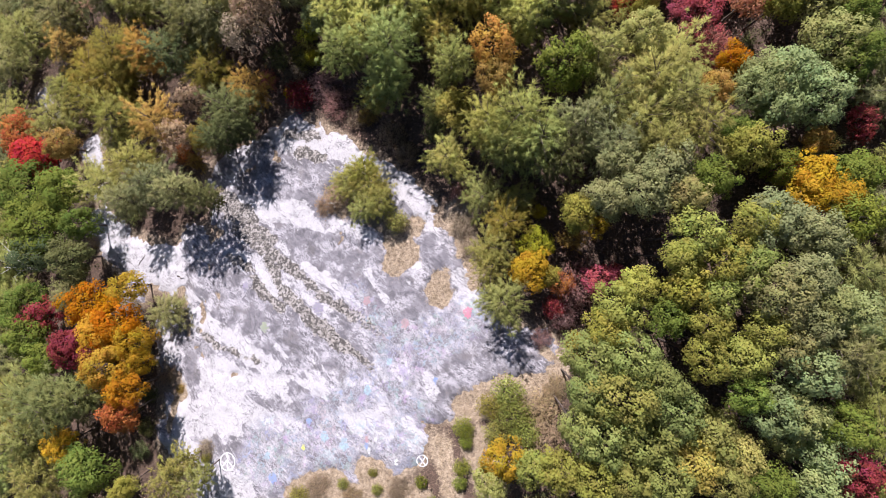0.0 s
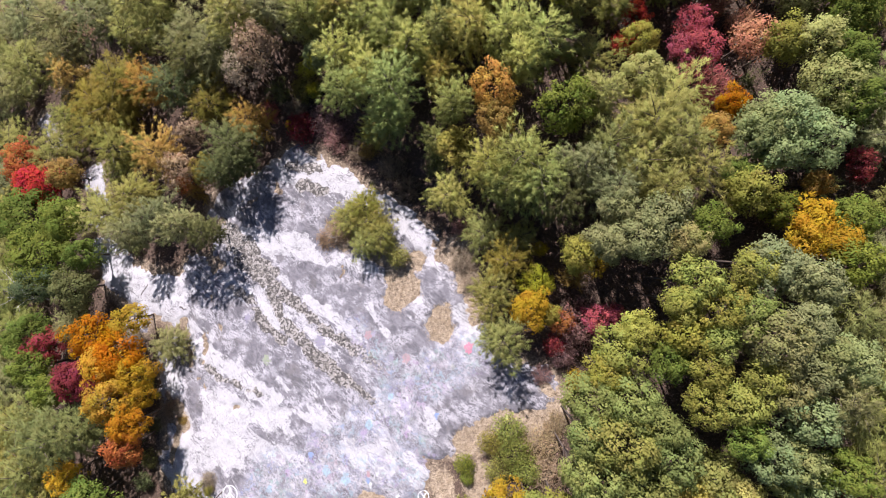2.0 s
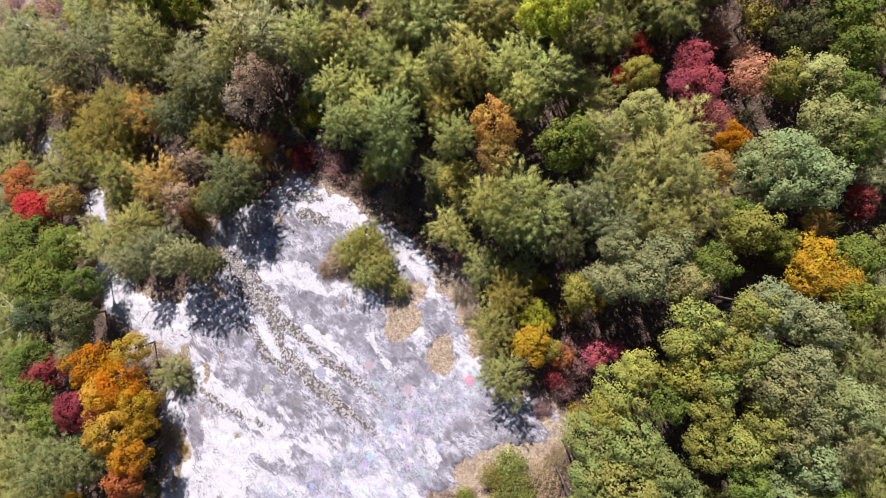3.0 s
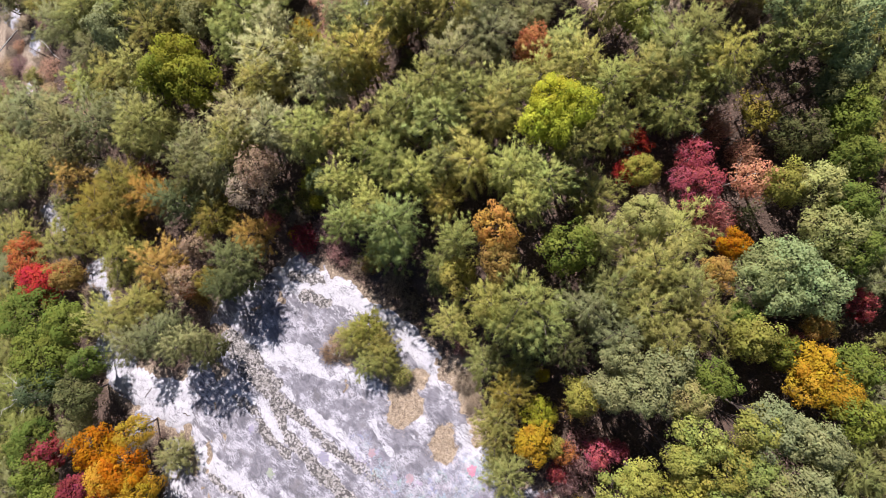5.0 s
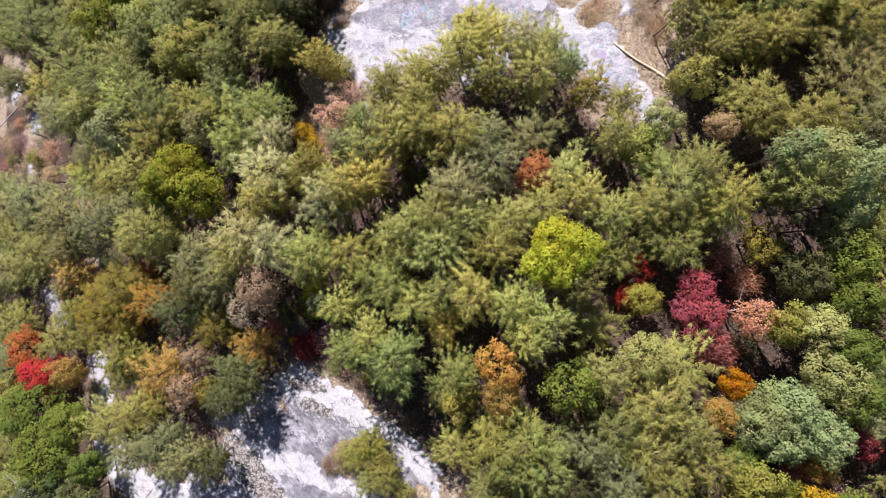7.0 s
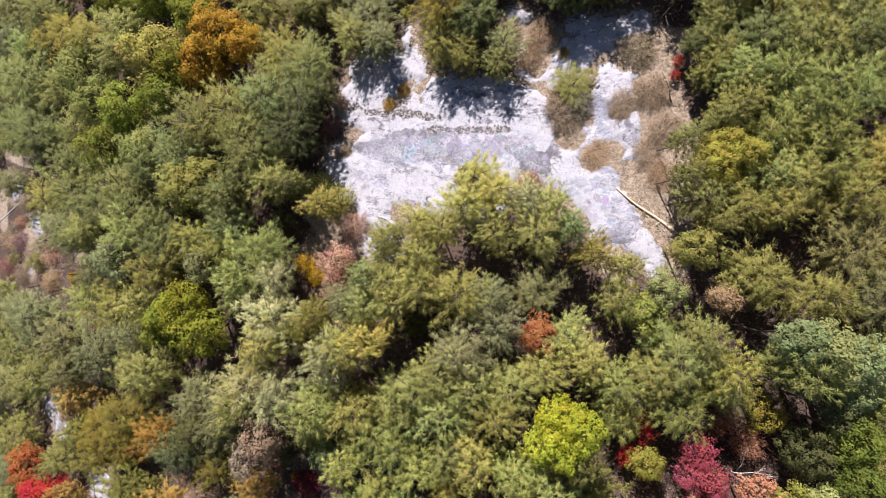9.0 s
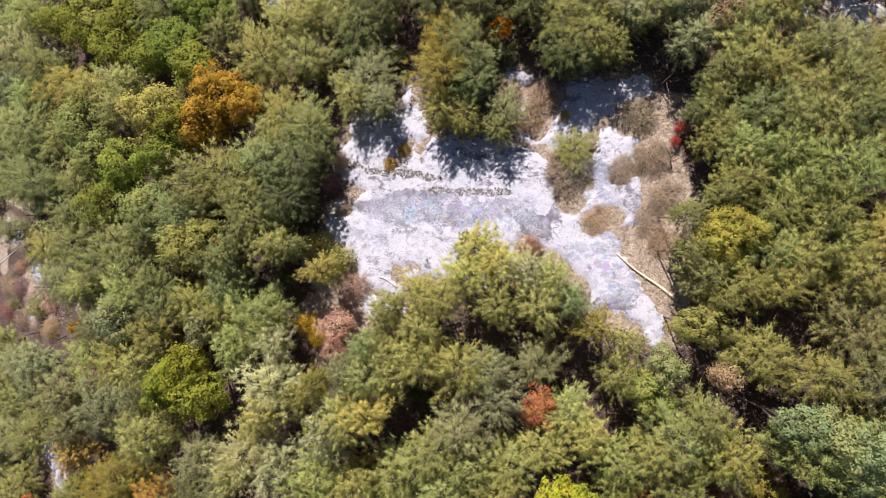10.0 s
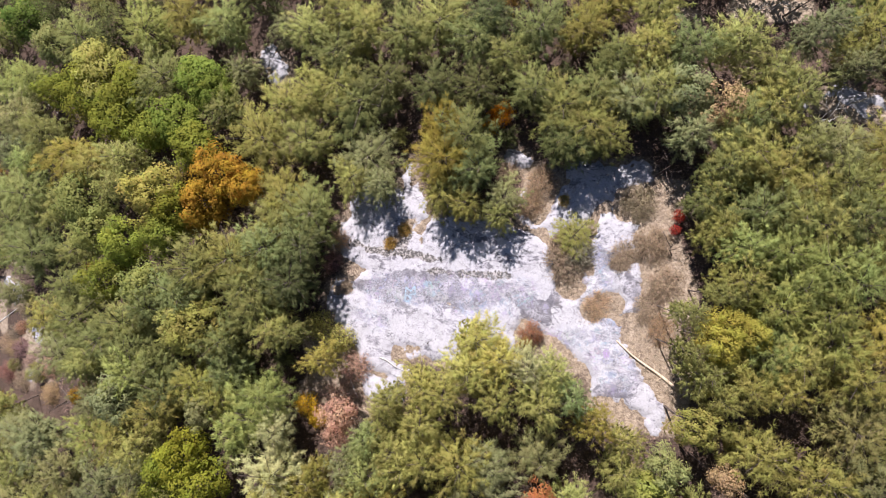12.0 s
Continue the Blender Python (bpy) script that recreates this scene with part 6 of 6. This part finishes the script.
def dead_tree(x, y, h, spread, lean, material, label, twigs=3):
    """A bare tree: a leaning trunk with forking limbs and no leaves."""
    runs = []

    def limb(p, way, length, r, depth):
        q = p + way * length * 0.5 + rng.normal(0, 0.06 * length, 3)
        e = p + way * length
        runs.append([(p, r), (q, r * 0.75), (e, r * 0.45)])
        if depth:
            for _ in range(3 if depth > 1 else twigs):
                out = unit(way + rng.normal(0, 0.55, 3) * (spread, spread, 0.7))
                limb(p + way * length * rng.uniform(0.5, 1.0), out, length * rng.uniform(0.45, 0.7), r * 0.5, depth - 1)

    root = np.array([x, y, float(hill(np.array(x), np.array(y))) - 0.2])
    limb(root, unit(np.array([lean[0], lean[1], 1.0])), h * 0.5, 0.05 + h * 0.009, 3)
    return tagged(new("dead_tree", tubes("dead_tree", runs, material, 5)), label, "tree", "dead trees")



def bare_pole(x, y, h, material, label):
    """A standing dead pine: a bare tapered trunk with broken limb stubs."""
    root = np.array([x, y, float(hill(np.array(x), np.array(y))) - 0.3])
    lean = np.array([rng.normal(0, 0.06), rng.normal(0, 0.06), 1.0])
    runs = [[(root + lean * h * u + (0.05 * math.sin(6 * u), 0, 0), 0.15 * (1 - 0.75 * u)) for u in np.linspace(0, 1, 7)]]
    for k in range(7):
        p = root + lean * h * (0.35 + 0.09 * k)
        az = k * 2.4 + rng.uniform(0, 1)
        runs.append([(p, 0.035), (p + np.array([math.cos(az), math.sin(az), 0.25]) * rng.uniform(0.3, 0.9), 0.01)])
    return tagged(new("dead_tree", tubes("dead_tree", runs, material, 6)), label, "tree", "dead trees")


bare_pole(-89.6, 71.1, 7, bark, 'charred bare pine pole standing over pale soil')
bare_pole(-79.0, 63.1, 6.5, bark, 'charred bare pine pole beside a bare rock patch')
bare_pole(-79.4, 59.9, 5, bark, 'charred bare pine pole beside a bare rock patch')
bare_pole(-66.2, 56.3, 6, bark, 'charred bare pine pole over pink brush')
bare_pole(-66.3, 53.4, 6, bark, 'charred bare pine pole over pink brush')
bare_pole(-74.0, 50.8, 6.5, bark, 'slim dark bare pole among small pines')
bare_pole(-82.3, 51.0, 5, bark, 'slim dark bare pole among small pines')
bare_pole(-83.2, 74.4, 6.5, bark, 'charred bare pine pole standing over pale soil')
bare_pole(33.9, 112.3, 8, bark, 'dark bare pine pole over a pale clearing')
bare_pole(35.3, 112.9, 8, bark, 'dark bare pine pole over a pale clearing')
bare_pole(47.5, 113.0, 9, bark, 'dark bare pine pole over a pale clearing')
bare_pole(50.6, 111.5, 9, bark, 'dark bare pine pole over a pale clearing')
bare_pole(-69.1, 53.5, 6, bark, 'slim dark bare pole among small pines')
dead_tree(43.5, 113.4, 4.5, 1.2, (0.1, 0.1), pale_bark, 'grey leafless brushy tree in a clearing', 4)
dead_tree(46.1, 114.1, 4.5, 1.2, (0.1, 0.1), pale_bark, 'grey leafless brushy tree in a clearing', 4)
dead_tree(41.1, 110.7, 4, 1.2, (0.1, 0.1), pale_bark, 'small grey leafless tree in a clearing', 4)
dead_tree(54.6, 99.4, 6, 1.2, (0.1, 0.1), pale_bark, 'white leafless tree in shade', 4)
lying_log(-98.0, 64.4, -90.4, 68.2, 0.16, pale_bark, 'fallen bleached trunk on pale soil', 3)
lying_log(-82.2, 64.0, -76.0, 59.0, 0.11, pale_bark, 'fallen pale pole beside a bare rock patch', 2)
lying_log(-82.0, 52.8, -72.6, 55.4, 0.13, bark, 'fallen charred trunk on brown soil', 3)
lying_log(-74.8, 50.2, -67.2, 51.9, 0.13, bark, 'fallen charred trunk on brown soil', 3)
lying_log(-87.0, 64.7, -82.4, 64.3, 0.10, bark, 'short charred pole across pale rock', 2)
lying_log(-73.8, 60.4, -66.2, 56.0, 0.12, bark, 'fallen charred trunk among small pines', 3)
lying_log(-72.0, 55.8, -66.4, 53.0, 0.11, bark, 'fallen charred trunk over pink brush', 2)
lying_log(-72.1, 34.4, -65.4, 33.7, 0.13, bark, 'dark fallen trunk between pines', 3)
lying_log(-47.6, -0.9, -48.8, -2.7, 0.07, bark, 'thin dark branch lying on white granite', 1)
lying_log(-43.7, -2.3, -43.0, -3.0, 0.06, bark, 'thin dark branch lying on white granite', 1)
lying_log(-41.1, -4.2, -40.0, -4.5, 0.08, bark, 'short dark branch lying on white granite', 1)
lying_log(31.4, 60.2, 23.5, 66.8, 0.24, log_wood, "long peeled pine log lying across dry grass", 6)
lying_log(-17.0, 63.9, -14.3, 56.6, 0.17, pale_bark, "slim bleached trunk lying at the rock edge", 4)
lying_log(-10.8, 63.2, -6.8, 61.2, 0.10, pale_bark, "thin bent bleached branch lying on rock", 2)
lying_log(-92.0, 118.0, -80.0, 108.0, 0.15, pale_bark, "fallen grey trunk in open woodland", 4)
lying_log(-78.0, 54.0, -70.5, 50.5, 0.12, bark, "fallen dark trunk in open woodland", 3)
lying_log(-70.0, 56.0, -62.5, 57.5, 0.10, bark, "fallen dark pole in open woodland", 2)
lying_log(-84.0, 66.5, -77.0, 71.0, 0.11, pale_bark, "fallen grey pole beside a bare rock patch", 2)
lying_log(-73.0, 44.0, -67.0, 40.5, 0.11, bark, "fallen dark pole in open woodland", 2)
lying_log(-58.0, 24.0, -50.0, 20.5, 0.12, bark, "fallen dark trunk among pines", 3)
dead_tree(-5.4, 61.4, 8.5, 1.0, (0.02, 0.25), pale_bark, "bleached bare tree at the edge of the rock")
dead_tree(-3.3, 65.5, 3.0, 0.5, (-0.1, 0.2), bark, "charred dark stump with a broken top", 1)
dead_tree(31.6, 78.7, 6.0, 0.9, (-0.5, 0.7), bark, "dark bare leaning tree over dry grass")
dead_tree(30.0, 90.5, 9.0, 1.0, (0.1, 0.2), bark, "dark bare tree among pines")
dead_tree(31.0, 33.5, 8.0, 1.1, (0.0, 0.1), pale_bark, "grey leafless tree among red shrubs")
dead_tree(36.5, 29.5, 8.0, 1.1, (0.0, 0.1), pale_bark, "grey leafless tree among red shrubs")
dead_tree(25.0, 37.5, 7.0, 1.0, (0.0, 0.1), pale_bark, "small grey leafless tree under pines")
dead_tree(-66.0, -3.2, 13.5, 1.2, (-0.25, 0.0), pale_bark, "grey leafless tree beside green crowns")
dead_tree(50.0, 97.0, 8.0, 1.2, (0.0, 0.0), pale_bark, "white leafless tree among pines")
dead_tree(-15.3, 6.0, 3.4, 1.0, (-0.2, 0.3), pale_bark, "small bleached bare tree on a grassy islet")
dead_tree(11.5, -3.5, 5.0, 1.0, (0.4, 0.1), pale_bark, "small bare tree among red shrubs")

# ---- spray-painted marks on the granite ----


def paint_material(name, colour):
    n = Nodes(name)
    worn = n.noise(n.place(), 3.5, 7, 0.75)
    dull = tuple(0.3 * v + (0.2 if name == "white_paint" else 0.11) for v in colour)
    return n.finish(n.mix(n.ramp(worn, 0.38, 0.58), colour, dull), 0.8, 0.2)


PAINTS = {
    "white": paint_material("white_paint", (0.42, 0.41, 0.43)), "pink": paint_material("pink_paint", (0.42, 0.11, 0.18)), "cyan": paint_material("cyan_paint", (0.19, 0.27, 0.34)),
    "purple": paint_material("purple_paint", (0.25, 0.17, 0.30)), "blue": paint_material("blue_paint", (0.12, 0.17, 0.34)), "yellow": paint_material("yellow_paint", (0.42, 0.42, 0.06)),
    "mauve": paint_material("mauve_paint", (0.165, 0.14, 0.20)), "green": paint_material("green_paint", (0.17, 0.19, 0.12)), "red": paint_material("red_paint", (0.24, 0.14, 0.16)),
}


def strokes(lines, wide, paint, label):
    """Sprayed lines: flat ribbons that follow the rock a centimetre above it."""
    verts, faces = [], []
    for line in lines:
        pts = [np.array(p, float) for p in line]
        fine = [a + (b - a) * u for a, b in zip(pts, pts[1:]) for u in np.linspace(0, 1, max(2, int(np.linalg.norm(b - a) / 0.15)), endpoint=False)] + [pts[-1]]
        for k, p in enumerate(fine):
            a = unit(fine[min(k + 1, len(fine) - 1)] - fine[max(k - 1, 0)])
            side = np.array([-a[1], a[0]]) * wide * rng.uniform(0.4, 0.6)
            for q in (p - side, p + side):
                verts.append((q[0], q[1], on_land(q[0], q[1]) + 0.03))
            if k:
                m = len(verts)
                faces.append((m - 4, m - 3, m - 1, m - 2))
    mesh = bpy.data.meshes.new("graffiti_mark")
    mesh.from_pydata(verts, [], faces)
    mesh.materials.append(PAINTS[paint])
    return tagged(new("graffiti_mark", mesh), label, "graffiti", "painted marks on the rock")


def ring(x, y, r):
    return [(x + r * math.cos(a), y + r * math.sin(a)) for a in np.linspace(0, 2 * math.pi, 25)]


def blot(x, y, r, paint, label):
    """A sprayed patch: short strokes side by side with a ragged outline."""
    lines = []
    for k in np.arange(-r, r, 0.19):
        half = math.sqrt(max(r * r - k * k, 0.01)) * rng.uniform(0.6, 1.1)
        lines.append([(x - half, y + k + rng.normal(0, 0.05)), (x + half * rng.uniform(0.6, 1), y + k + rng.normal(0, 0.12))])
    return strokes(lines, 0.26, paint, label)


strokes([ring(-30.3, -29.9, 1.15), [(-30.5, -28.8), (-30.1, -31.0)], [(-30.4, -29.7), (-31.1, -30.7)], [(-30.3, -29.7), (-29.4, -30.5)]], 0.16, "white", "white sprayed ring crossed by strokes on granite")
strokes([ring(-2.7, -27.5, 0.7), [(-3.1, -27.0), (-2.3, -28.0)], [(-3.0, -28.1), (-2.3, -27.0)]], 0.14, "white", "small white sprayed ring with a cross")
strokes([[(-6.9, 72.2), (-6.7, 74.0), (-6.0, 73.4), (-5.4, 74.2), (-5.2, 73.0), (-6.2, 72.9)], ring(-6.5, 72.3, 0.45)], 0.24, "cyan", "cyan sprayed squiggle on pale granite")
blot(3.3, -8.4, 0.68, 'pink', 'pink sprayed patch on pale granite')
blot(-23.2, -31.3, 0.70, 'blue', 'blue sprayed patch on grey granite')
blot(-18.3, -23.5, 0.47, 'blue', 'small blue sprayed patch on granite')
blot(-24.2, -28.5, 0.39, 'cyan', 'pale blue sprayed patch on granite')
blot(-10.1, -19.0, 0.61, 'cyan', 'pale blue sprayed patch on granite')
blot(-19.0, -27.0, 0.31, 'yellow', 'small yellow sprayed spot on granite')
blot(-9.8, -26.7, 0.30, 'white', 'white sprayed spot on granite')
blot(-6.1, -27.9, 0.30, 'white', 'white sprayed spot on granite')
blot(-10.5, -7.1, 0.63, 'red', 'faded red sprayed patch on granite')
blot(-5.1, -10.1, 0.69, 'red', 'faded red sprayed patch on granite')
blot(-29.1, -5.6, 0.59, 'mauve', 'faded purple sprayed patch on granite')
blot(-7.3, -10.1, 0.46, 'mauve', 'faded purple sprayed patch on granite')
blot(-17.5, -8.3, 0.96, 'mauve', 'faded purple sprayed patch on granite')
blot(-7.2, -15.2, 0.46, 'cyan', 'pale blue sprayed patch on granite')
blot(-13.2, -26.1, 0.76, 'cyan', 'pale blue sprayed patch on granite')
blot(-25.7, -11.2, 0.65, 'green', 'faded green sprayed patch on granite')
blot(-1.0, -17.3, 0.37, 'blue', 'small blue sprayed patch on granite')
blot(8.2, -17.0, 0.36, 'yellow', 'bright yellow sprayed patch on dry ground')
blot(-10.1, -26.1, 0.38, 'blue', 'small blue sprayed patch on granite')
blot(-16.0, -25.4, 0.61, 'cyan', 'pale blue sprayed patch on granite')
blot(-10.1, -25.2, 0.38, 'red', 'faded red sprayed patch on granite')
blot(22.2, 64.9, 0.65, 'purple', 'purple sprayed patch on granite')
blot(0.4, 73.6, 0.69, 'mauve', 'faded purple sprayed patch on granite')
blot(23.0, 59.9, 0.72, 'mauve', 'faded purple sprayed patch on granite')
blot(14.0, 71.3, 0.50, 'mauve', 'faded purple sprayed patch on granite')
